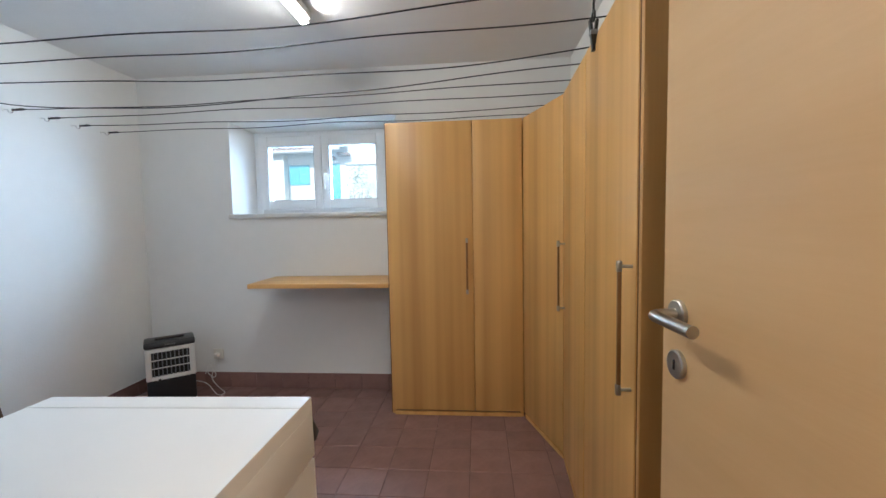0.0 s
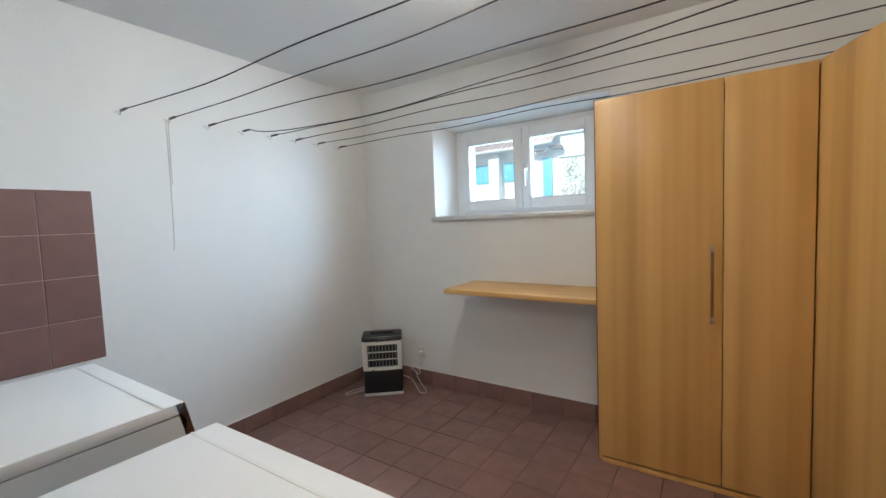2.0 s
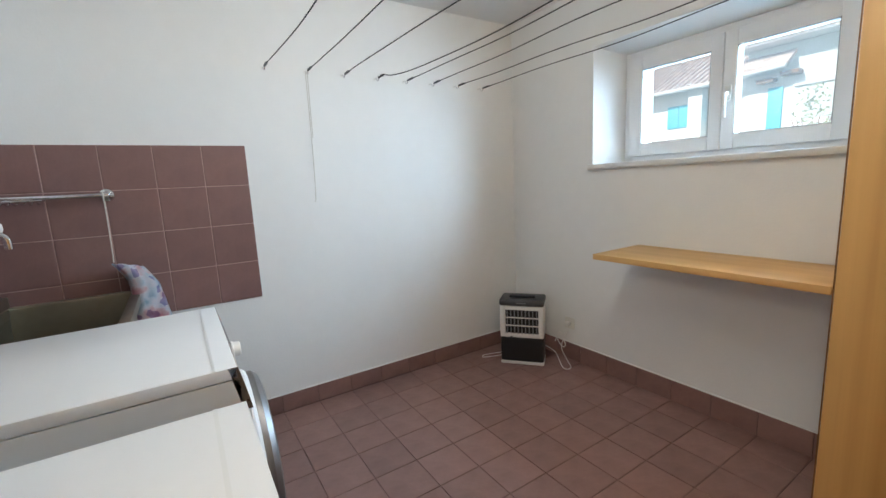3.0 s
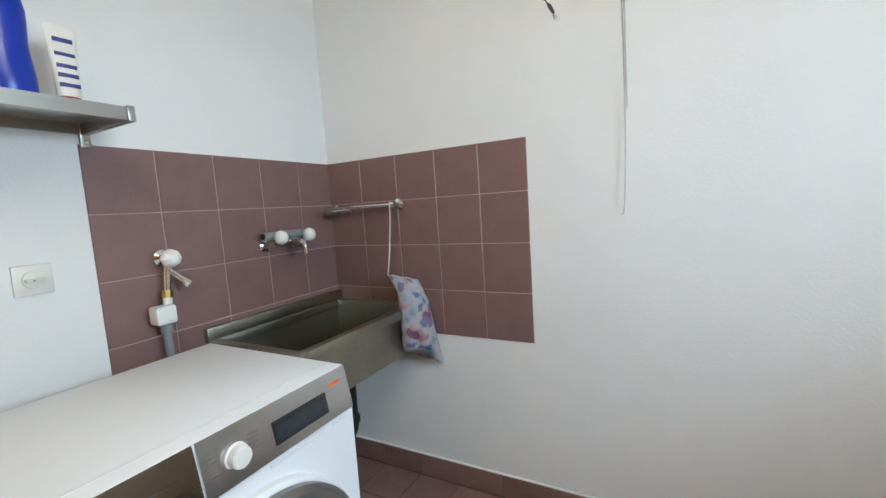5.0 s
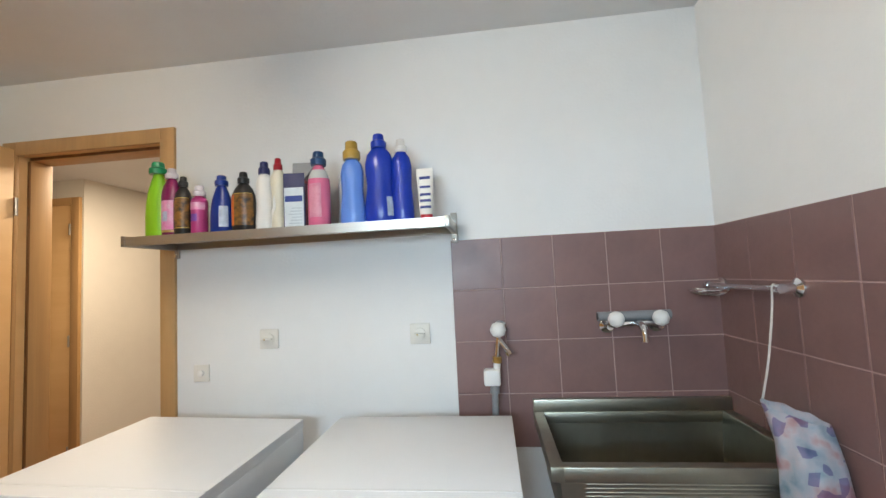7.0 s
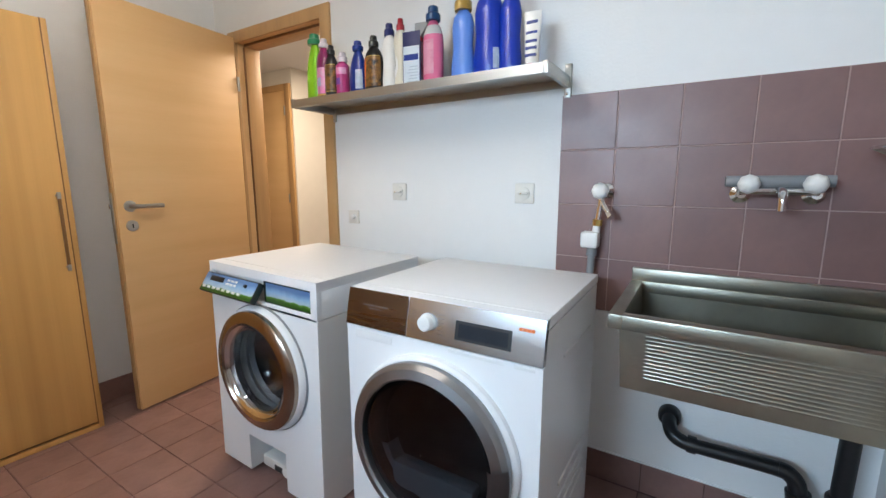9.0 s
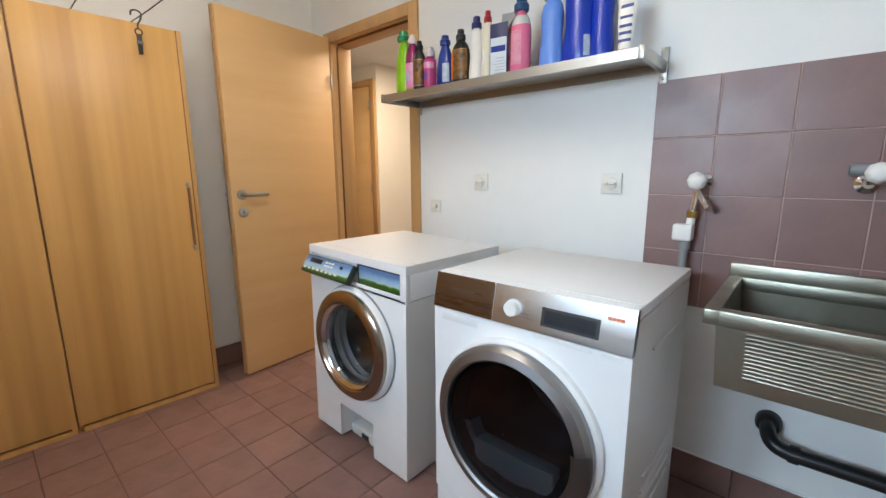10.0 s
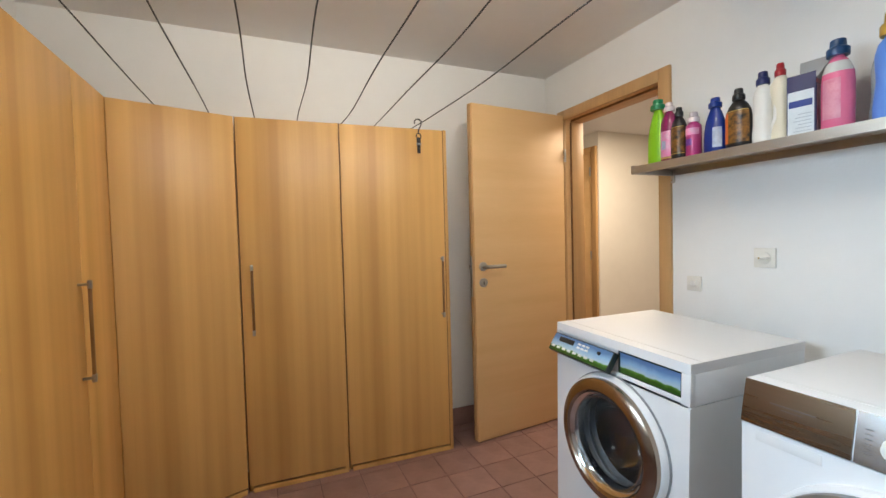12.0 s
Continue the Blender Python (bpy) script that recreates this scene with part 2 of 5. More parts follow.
# hall beyond the door
HALL_Z = 2.14
bm = bm_new()
box(bm, 1.0, 5.0, -2.6, -0.15, -0.15, -0.004)
solid("hall_floor", bm, M_FLOOR_TILE, "brown tiled hall floor", "floor", kind="structure")
bm = bm_new()
box(bm, 1.0, 5.0, -2.6, -0.15, HALL_Z, HALL_Z + 0.2)
solid("hall_ceiling", bm, M_CEIL, "white hall ceiling", "ceiling", kind="structure")
bm = bm_new()
box(bm, 0.85, 1.0, -2.6, -0.15, 0, HALL_Z)
box(bm, 0.85, 5.0, -2.75, -2.6, 0, HALL_Z)
box(bm, 3.66, 3.75, -2.6, -1.0, 0, HALL_Z)
box(bm, 3.75, 5.0, -1.15, -1.0, 0, HALL_Z)
box(bm, 5.0, 5.15, -1.15, 0.0, 0, HALL_Z)
solid("hall_wall", bm, M_HALL, "cream plastered hall walls", "wall", kind="structure")

# skirting of cut floor tiles, and a pale sealant line over it
BASE_H, BASE_W = 0.115, 0.096
tile_meshes = {}


def tile(sx, sy, sz, mat, name, bevel=0.0015):
    """One tile, centred, its back at z = 0."""
    key = (round(sx, 3), round(sy, 3), round(sz, 3), mat.name)
    if key not in tile_meshes:
        b = bm_new()
        x, y = sx / 2, sy / 2
        lo = [b.verts.new((u * x, w * y, 0)) for u, w in ((-1, -1), (1, -1), (1, 1), (-1, 1))]
        mid = [b.verts.new((u * x, w * y, sz - bevel)) for u, w in ((-1, -1), (1, -1), (1, 1), (-1, 1))]
        hi = [b.verts.new((u * (x - bevel), w * (y - bevel), sz)) for u, w in ((-1, -1), (1, -1), (1, 1), (-1, 1))]
        for p, q in ((lo, mid), (mid, hi)):
            for k in range(4):
                b.faces.new((p[k], p[(k + 1) % 4], q[(k + 1) % 4], q[k]))
        b.faces.new(hi)
        tile_meshes[key] = mesh_of(b, name, mat)
    return tile_meshes[key]


# ---------------------------------------------------------------- window
window = tagged(new("window_1"), "white plastic double casement window in a deep recess", "window", kind="structure")
window.location = (0, IN_Y, 0)
FX0, FX1, FZ0, FZ1 = IN_X0, IN_X1, WIN_Z0, IN_Z1


def frame_of(bm, x0, x1, z0, z1, w, y0, y1, bevel=0.004, wb=None):
    wb = wb or w
    box(bm, x0, x0 + w, y0, y1, z0, z1, bevel)
    box(bm, x1 - w, x1, y0, y1, z0, z1, bevel)
    box(bm, x0 + w - 0.001, x1 - w + 0.001, y0 + 0.001, y1 - 0.001, z0, z0 + wb, bevel)
    box(bm, x0 + w - 0.001, x1 - w + 0.001, y0 + 0.001, y1 - 0.001, z1 - w, z1, bevel)
    return bm


part("window_frame", frame_of(bm_new(), FX0, FX1, FZ0, FZ1, 0.048, 0.0, 0.07), M_PVC, window)
for x0, x1, g0, g1 in ((0.808, 1.301, 0.885, 1.243), (1.304, 1.797, 1.362, 1.722)):
    b = bm_new()
    box(b, x0, g0, -0.016, 0.05, 1.322, 1.874, 0.006)
    box(b, g1, x1, -0.016, 0.05, 1.322, 1.874, 0.006)
    box(b, g0 - 0.001, g1 + 0.001, -0.015, 0.049, 1.322, 1.393, 0.006)
    box(b, g0 - 0.001, g1 + 0.001, -0.015, 0.049, 1.800, 1.874, 0.006)
    sash = part("sash", b, M_PVC, window)
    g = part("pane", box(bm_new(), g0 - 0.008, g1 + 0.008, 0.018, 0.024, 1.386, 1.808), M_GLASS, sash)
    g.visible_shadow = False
    part("seal_gap", frame_of(bm_new(), g0 - 0.004, g1 + 0.004, 1.389, 1.804, 0.006, -0.012, 0.015, 0), M_GREY_PLASTIC, sash)
b = bm_new()
box(b, 1.318, 1.346, -0.026, -0.016, 1.55, 1.62, 0.003)
tube(b, smooth_path([(1.332, -0.02, 1.585), (1.332, -0.05, 1.58), (1.332, -0.055, 1.55), (1.332, -0.052, 1.47)], 5), 0.009, 10)
part("window_handle", b, M_WHITE_PLASTIC, window)
b = box(bm_new(), WIN_X0 - 0.022, WIN_X1 + 0.02, ROOM_Y - 0.022, IN_Y + 0.01, WIN_Z0 - 0.030, WIN_Z0, 0.004)
sill = solid("window_sill", b, M_SILL, "pale stone window sill", "sill", kind="structure")

# ---------------------------------------------------------------- doors
def door_casing(name, x0, x1, top, y_face, depth, label):
    """Casing round an opening, with its lining and stop."""
    c = tagged(new(name), label, "door", kind="structure")
    for xa, xb in ((x0 - 0.063, x0 + 0.004), (x1 - 0.004, x1 + 0.063)):
        part("casing", box(bm_new(), xa, xb, y_face - 0.004, y_face + 0.014, 0.0, top + 0.058, 0.003), M_CASING, c)
    part("casing", box(bm_new(), x0 + 0.004, x1 - 0.004, y_face - 0.004, y_face + 0.014, top - 0.004, top + 0.058, 0.003), M_CASING, c)
    # lining takes the paler door veneer so its colour carries the hall light
    part("lining", box(bm_new(), x0 - 0.024, x0 + 0.001, y_face - depth, y_face - 0.001, 0.0, top + 0.024, 0.001), M_DOOR, c)
    part("lining", box(bm_new(), x1 - 0.001, x1 + 0.024, y_face - depth, y_face - 0.001, 0.0, top + 0.024, 0.001), M_DOOR, c)
    part("lining", box(bm_new(), x0 + 0.001, x1 - 0.001, y_face - depth, y_face - 0.001, top, top + 0.024, 0.001), M_DOOR, c)
    part("stop", box(bm_new(), x0, x0 + 0.014, y_face - depth + 0.01, y_face - 0.045, 0.0, top - 0.002, 0.002), M_CASING, c)
    part("stop", box(bm_new(), x1 - 0.014, x1, y_face - depth + 0.01, y_face - 0.045, 0.0, top - 0.002, 0.002), M_CASING, c)
    part("stop", box(bm_new(), x0 + 0.014, x1 - 0.014, y_face - depth + 0.01, y_face - 0.045, top - 0.014, top, 0.002), M_CASING, c)
    # dark strips draw the shaded gap lines round the door
    M = M_DARK_STRIP
    part("seal_gap", box(bm_new(), x0 + 0.001, x0 + 0.013, y_face - 0.0452, y_face - 0.040, 0.0, top - 0.016), M, c, "dark strip standing for the door gap")
    part("seal_gap", box(bm_new(), x1 - 0.013, x1 - 0.001, y_face - 0.0452, y_face - 0.040, 0.0, top - 0.016), M, c, "dark strip standing for the door gap")
    part("seal_gap", box(bm_new(), x0 + 0.014, x1 - 0.014, y_face - 0.0452, y_face - 0.040, top - 0.013, top - 0.001), M, c, "dark strip standing for the door gap")
    return c


door_casing("door_frame", DOOR_X0, DOOR_X1, DOOR_TOP, 0.0, 0.15, "beech door casing round the opening to the hall")

door = tagged(new("door_1"), "beech veneered room door standing open", "door", kind="structure")
door.matrix_world = pose(2.891, 0.020, 0.0, 0, 0, 5.1)
b = box(bm_new(), 0.0, 0.040, 0.0, 0.700, 0.008, 1.976, 0.002)
leaf = part("leaf", b, M_DOOR, door)
part("edge_band", box(bm_new(), 0.014, 0.0385, 0.6995, 0.707, 0.010, 1.974, 0.002), M_CASING, door)
part("lock_plate", box(bm_new(), 0.016, 0.036, 0.7065, 0.7095, 0.86, 1.10, 0.001), M_STEEL, door, "steel lock plate")
part("latch", box(bm_new(), 0.020, 0.032, 0.709, 0.720, 1.025, 1.05, 0.003), M_CHROME, door)
for sgn, x in ((-1, 0.0), (1, 0.04)):
    b = bm_new()
    lathe(b, [(0.0265, 0.0), (0.0265, 0.007 * sgn), (0.024, 0.009 * sgn)], (x, 0.645, 1.036), 28, axis="X")
    part("rosette", b, M_STEEL, door)
    b = bm_new()
    tube(b, smooth_path([(x, 0.645, 1.036), (x + 0.030 * sgn, 0.645, 1.036), (x + 0.046 * sgn, 0.640, 1.036), (x + 0.052 * sgn, 0.622, 1.036), (x + 0.052 * sgn, 0.52, 1.036)], 8), 0.0105, 14)
    part("door_handle", b, M_STEEL, door, "brushed steel lever handle")
    b = bm_new()
    lathe(b, [(0.0265, 0.0), (0.0265, 0.007 * sgn), (0.024, 0.009 * sgn)], (x, 0.645, 0.942), 28, axis="X")
    ros = part("key_rosette", b, M_STEEL, door)
    b = box(bm_new(), x + 0.009 * sgn - 0.0012, x + 0.009 * sgn + 0.0012, 0.642, 0.648, 0.932, 0.951, 0.001)
    part("keyhole", b, M_BLACK, ros)
for z in (0.25, 1.72):
    b = tube(bm_new(), [(-0.006, -0.006, z - 0.04), (-0.006, -0.006, z + 0.04)], 0.007, 10)
    part("hinge", b, M_STEEL, door)

# closed door in the hall
casing2 = tagged(new("hall_door"), "closed beech door in the hall", "door", kind="structure")
part("leaf", box(bm_new(), 3.735, 4.46, -1.01, -0.985, 0.008, 1.955, 0.002), M_DOOR, casing2)
part("casing", box(bm_new(), 3.672, 3.735, -1.0, -0.975, 0, 2.008, 0.003), M_CASING, casing2)
part("casing", box(bm_new(), 4.46, 4.52, -1.0, -0.975, 0, 2.008, 0.003), M_CASING, casing2)
part("casing", box(bm_new(), 3.735, 4.46, -1.0, -0.975, 1.955, 2.008, 0.003), M_CASING, casing2)
for z in (0.25, 1.0, 1.78):
    part("hinge", tube(bm_new(), [(3.742, -0.976, z - 0.04), (3.742, -0.976, z + 0.04)], 0.007, 10), M_STEEL, casing2)

# ---------------------------------------------------------------- wardrobes
WARD_H = 1.81
# bar colour holds the brown of wood reflected in its steel
M_BAR_BROWN = material("handle_brown", (0.24, 0.115, 0.035), 0.35, vary=0.25, scale=5, stretch=(6, 6, 0.4))


def handle_on(parent, u, v0, v1, mat_bar=None):
    """A bar handle on a door whose face is the local plane y = 0, looking towards -y."""
    h = part("handle", box(bm_new(), u - 0.006, u + 0.006, -0.036, -0.026, v0 + 0.004, v1 - 0.004, 0.003), mat_bar or M_BAR_BROWN, parent, "slim brown bar handle with steel ends")
    for z in (v0, v1):
        b = tube(bm_new(), [(u, 0.002, z), (u, -0.034, z)], 0.0045, 10)
        box(b, u - 0.0068, u + 0.0068, -0.038, -0.025, z - 0.014, z + 0.014, 0.003)
        part("post", b, M_STEEL, h)
    return h


def wardrobe(name, origin, rz, width, depth, doors, label, left_side=True, right_side=True):
    """A tall cupboard; local x along its front, its face at y = 0, its body behind at y > 0. doors: (x0, x1, handle x or None)."""
    w = thing(name, (*origin, 0.0), label, "wardrobe", "fitted wardrobes", rz)
    b = bm_new()
    box(b, 0.0, 0.019, 0.0215, depth, 0.0, WARD_H, 0.0015)
    box(b, width - 0.019, width, 0.004, depth, 0.0, WARD_H, 0.0015)
    box(b, 0.019, width - 0.019, 0.024, depth, WARD_H - 0.019, WARD_H - 0.0005)
    box(b, 0.019, width - 0.019, 0.024, depth, 0.04, 0.06)
    box(b, 0.019, width - 0.019, depth - 0.008, depth - 0.001, 0.06, WARD_H - 0.02)
    part("body", b, M_BEECH, w)
    part("plinth", box(bm_new(), 0.0195, width - 0.0195, 0.002, 0.020, 0.0, 0.022, 0.001), M_BEECH, w)
    # thin dark strip beside the first door
    part("gap_strip", box(bm_new(), 0.0, 0.004, 0.0015, 0.0045, 0.022, WARD_H - 0.001), M_DARK_STRIP, w, "dark brown strip along the door gap")
    # a second strip paints the shade in the gap before the end panel
    if doors[-1][1] < width - 0.02:
        part("gap_strip", box(bm_new(), doors[-1][1] + 0.0005, width - 0.0192, 0.003, 0.0055, 0.022, WARD_H - 0.001), M_DARK_STRIP, w, "dark brown strip along the door gap")
    for x0, x1, hx in doors:
        d = part("door", box(bm_new(), x0, x1, 0.0, 0.020, 0.034, WARD_H - 0.003, 0.0015), M_BEECH, w)
        if hx is not None:
            handle_on(d, hx, 0.785, 1.095)
    return w


# along the window wall, two doors
wardrobe("wardrobe", (1.915, 2.385), 0, 0.822, 0.385, ((0.007, 0.5233, 0.487), (0.5267, 0.8200, None)), "tall beech two-door wardrobe against the window wall")
# the east row, its face turned two degrees
EP, EQ = Vector((2.882, 1.938)), Vector((2.841, 0.872))
e_len = (EQ - EP).length
e_rz = math.degrees(math.atan2(EQ.y - EP.y, EQ.x - EP.x))
u = (EQ - EP).normalized()
wardrobe("wardrobe", tuple(EP), e_rz, 0.476, 0.20, ((0.005, 0.4740, 0.053),), "tall beech single-door wardrobe beside the corner unit")
o2 = EP + u * 0.478
wardrobe("wardrobe", tuple(o2), e_rz, e_len - 0.478, 0.20, ((0.005, e_len - 0.478 - 0.024, e_len - 0.478 - 0.050),), "tall beech single-door wardrobe next to the room door")
# corner unit with a slanting door
DP = Vector((2.740, 2.384))
d_len = (EP - DP).length
d_rz = math.degrees(math.atan2(EP.y - DP.y, EP.x - DP.x))
corner = thing("corner_wardrobe", (DP.x, DP.y, 0), "tall beech corner wardrobe with a slanting door", "wardrobe", "fitted wardrobes", d_rz)
part("door", box(bm_new(), -0.001, d_len - 0.003, 0.0, 0.020, 0.032, WARD_H - 0.003, 0.0015), M_BEECH, corner)
part("plinth", box(bm_new(), 0.006, d_len - 0.006, 0.002, 0.020, 0.0, 0.022, 0.001), M_BEECH, corner)
inv = corner.matrix_world.inverted()
b = bm_new()
ring = [inv @ Vector((x, y, 0)) for x, y in ((2.746, 2.412), (2.905, 1.95), (3.085, 1.95), (3.085, 2.765), (2.746, 2.765))]
lo = [b.verts.new((p.x, p.y, 0.03)) for p in ring]
hi = [b.verts.new((p.x, p.y, WARD_H - 0.001)) for p in ring]
b.faces.new(hi)
b.faces.new(lo[::-1])
for k in range(5):
    b.faces.new((lo[k], lo[(k + 1) % 5], hi[(k + 1) % 5], hi[k]))
part("body", b, M_BEECH, corner)

# ---------------------------------------------------------------- wall desk
desk = thing("wall_desk", (1.0, 2.385, 0), "beech wall-mounted worktop on brackets under the window", "desk")
part("worktop", box(bm_new(), 0.0, 0.912, 0.0, 0.392, 0.806, 0.834, 0.002), M_DESK, desk)
for x in (0.40, 0.84):
    b = bm_new()
    box(b, x - 0.012, x + 0.012, 0.03, 0.392, 0.794, 0.8055, 0.002)
    box(b, x - 0.012, x + 0.012, 0.380, 0.392, 0.745, 0.796, 0.002)
    part("bracket", b, M_WHITE_PLASTIC, desk)

# ---------------------------------------------------------------- ceiling lamp
lampob = thing("fluorescent_lamp", (1.625, 1.385, ROOM_Z), "switched-on fluorescent batten lamp on the ceiling", "lamp")
b = box(bm_new(), -0.030, 0.015, -0.62, 0.62, -0.040, 0.0, 0.004)
# side skirt added to hold the tube's light off the ceiling
box(b, -0.041, -0.0385, -0.60, 0.60, -0.052, -0.004)
box(b, -0.0385, -0.030, -0.60, 0.60, -0.008, -0.004)
part("housing", b, M_WHITE_PLASTIC, lampob)
part("tube", tube(bm_new(), [(-0.016, -0.597, -0.060), (-0.016, 0.597, -0.060)], 0.0135, 16), M_TUBE, lampob, "lit white tube")
for s in (-1, 1):
    part("end_cap", box(bm_new(), -0.034, 0.004, min(s * 0.597, s * 0.618), max(s * 0.597, s * 0.618), -0.077, -0.030, 0.004), M_WHITE_PLASTIC, lampob)

# ---------------------------------------------------------------- washing machine
wm = thing("washing_machine", (1.829, 0.706, 0), "white front-loading washing machine beside the door", "washing machine", rz=-0.5)
wm.matrix_world = pose(1.829, 0.706, -0.006, 0, -1.2, -0.5)  # it leans a little towards the dryer
# local: x to the east, the front at y = 0, the body at y < 0
W = 0.300
def open_ring(profile, center, segments=56):
    """A ring turned round the y axis, open in the middle."""
    b = bm_new()
    c = Vector(center)
    rings = [[b.verts.new(c + Vector((rr * math.cos(a), h, rr * math.sin(a)))) for a in (2 * math.pi * k / segments for k in range(segments))] for rr, h in profile]
    for p, q in zip(rings, rings[1:]):
        for k in range(segments):
            b.faces.new((p[k], p[(k + 1) % segments], q[(k + 1) % segments], q[k]))
    bmesh.ops.recalc_face_normals(b, faces=b.faces)
    return b


def u_shell(b, x0, x1, y0, y1, t, z0, z1):
    """Two sides and a back in one bent sheet, open to the front."""
    prof = [(x0, y1), (x0, y0 + 0.01), (x0 + 0.01, y0), (x1 - 0.01, y0), (x1, y0 + 0.01), (x1, y1), (x1 - t, y1), (x1 - t, y0 + t), (x0 + t, y0 + t), (x0 + t, y1)]
    lo, hi = ([b.verts.new((x, y, z)) for x, y in prof] for z in (z0, z1))
    n = len(prof)
    for k in range(n):
        b.faces.new((lo[k], lo[(k + 1) % n], hi[(k + 1) % n], hi[k]))
    b.faces.new(lo)
    b.faces.new(hi)
    bmesh.ops.recalc_face_normals(b, faces=b.faces)
    return b


def holed_front(b, x0, x1, z0, z1, cx, cz, r, y0, y1, n=64):
    """A slab with a round hole through it."""
    def edge(a):
        c, w = math.cos(a), math.sin(a)
        k = min(((x1 - cx) if c > 0 else (x0 - cx)) / c if abs(c) > 1e-6 else 1e9, ((z1 - cz) if w > 0 else (z0 - cz)) / w if abs(w) > 1e-6 else 1e9)
        return cx + c * k, cz + w * k
    angles = sorted({2 * math.pi * k / n for k in range(n)} | {math.atan2(z - cz, x - cx) % (2 * math.pi) for x in (x0, x1) for z in (z0, z1)})
    sets = []
    for y in (y0, y1):
        inner = [b.verts.new((cx + r * math.cos(a), y, cz + r * math.sin(a))) for a in angles]
        outer = [b.verts.new((edge(a)[0], y, edge(a)[1])) for a in angles]
        sets.append((inner, outer))
    m = len(angles)
    for k in range(m):
        q = (k + 1) % m
        for inner, outer in sets:
            b.faces.new((inner[k], inner[q], outer[q], outer[k]))
        for w in (0, 1):
            b.faces.new((sets[0][w][k], sets[0][w][q], sets[1][w][q], sets[1][w][k]))
    bmesh.ops.recalc_face_normals(b, faces=b.faces)
    return b


b = bm_new()
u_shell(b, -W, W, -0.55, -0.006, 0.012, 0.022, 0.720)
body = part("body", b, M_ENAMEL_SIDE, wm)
part("inner_shelf", box(bm_new(), -W + 0.013, W - 0.013, -0.537, -0.007, 0.177, 0.186), M_ENAMEL_SIDE, wm)
part("base_plate", box(bm_new(), -W + 0.013, W - 0.013, -0.537, -0.14, 0.022, 0.032), M_ENAMEL_SIDE, wm)
b = bm_new()
holed_front(b, -W, W, 0.176, 0.716, -0.010, 0.491, 0.185, -0.006, 0.0)
box(b, -W, -0.105, -0.006, 0.0, 0.022, 0.176)
box(b, 0.115, W, -0.006, 0.0, 0.022, 0.176)
part("front_panel", b, M_ENAMEL, wm)
b = bm_new()
box(b, -0.112, -0.105, -0.12, -0.0005, 0.022, 0.176)
box(b, 0.115, 0.122, -0.12, -0.0005, 0.022, 0.176)
box(b, -0.105, 0.115, -0.12, -0.110, 0.022, 0.176)
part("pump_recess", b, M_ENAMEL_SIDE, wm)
b = bm_new()
lathe(b, [(0.026, -0.02), (0.026, 0.012), (0.020, 0.02)], (-0.062, -0.045, 0.062), 18, axis="Y")
box(b, -0.103, 0.112, -0.108, -0.050, 0.014, 0.060, 0.006)
part("pump_cap", b, M_WHITE_PLASTIC, wm)
part("slot", box(bm_new(), -0.015, 0.035, -0.0505, -0.047, 0.022, 0.044), M_BLACK, wm)
b = bm_new()
box(b, -W - 0.001, W + 0.001, -0.55, -0.012, 0.7225, 0.8185, 0.001)
box(b, -W - 0.001, -W + 0.028, -0.02, 0.001, 0.724, 0.8184, 0.0008)
box(b, W - 0.016, W + 0.001, -0.02, 0.001, 0.724, 0.8184, 0.0008)
box(b, -W + 0.028, W - 0.016, -0.02, -0.002, 0.724, 0.740, 0.002)
part("fascia", b, M_ENAMEL, wm)
part("top_plate", box(bm_new(), -W - 0.001, W + 0.001, -0.551, 0.001, 0.8186, 0.850, 0.0008, 1), M_ENAMEL, wm)
part("front_strip", box(bm_new(), -W - 0.001, W + 0.001, -0.055, -0.048, 0.8495, 0.8512), M_ENAMEL_SIDE, wm)
# plain half of the panel, blue sky over green meadow
M_MEADOW = bpy.data.materials.new("printed_foil")
M_MEADOW.use_nodes = True
nt = M_MEADOW.node_tree
bs = nt.nodes["Principled BSDF"]
bs.inputs["Roughness"].default_value = 0.3
tc, sep, mr = nt.nodes.new("ShaderNodeTexCoord"), nt.nodes.new("ShaderNodeSeparateXYZ"), nt.nodes.new("ShaderNodeValToRGB")
nz, ad = nt.nodes.new("ShaderNodeTexNoise"), nt.nodes.new("ShaderNodeMath")
nz.inputs["Scale"].default_value = 22
ad.operation = "MULTIPLY_ADD"
ad.inputs[1].default_value = 0.35
nt.links.new(tc.outputs["Generated"], sep.inputs[0])
nt.links.new(tc.outputs["Object"], nz.inputs["Vector"])
nt.links.new(nz.outputs["Fac"], ad.inputs[0])
nt.links.new(sep.outputs["Z"], ad.inputs[2])
nt.links.new(ad.outputs[0], mr.inputs[0])
nt.links.new(mr.outputs[0], bs.inputs["Base Color"])
r = mr.color_ramp
r.elements[0].position, r.elements[0].color = 0.30, (0.03, 0.10, 0.008, 1)
r.elements[1].position, r.elements[1].color = 1.1, (0.10, 0.20, 0.40, 1)
for pos, col in ((0.42, (0.10, 0.24, 0.03, 1)), (0.47, (0.42, 0.54, 0.62, 1)), (0.75, (0.24, 0.40, 0.60, 1))):
    e = r.elements.new(pos)
    e.color = col
part("panel_foil", box(bm_new(), -0.266, -0.034, -0.012, -0.0065, 0.742, 0.812, 0.001), M_MEADOW, wm, "blue and green printed panel foil")
b = bm_new()
for x0, x1, z0, z1 in ((-0.272, -0.266, 0.737, 0.817), (-0.034, -0.028, 0.737, 0.817), (-0.266, -0.034, 0.737, 0.742), (-0.266, -0.034, 0.812, 0.817)):
    box(b, x0, x1, -0.012, -0.004, z0, z1)
M_CASE = material("dark_green_casing", (0.014, 0.022, 0.016), 0.4, vary=0.2, scale=9)
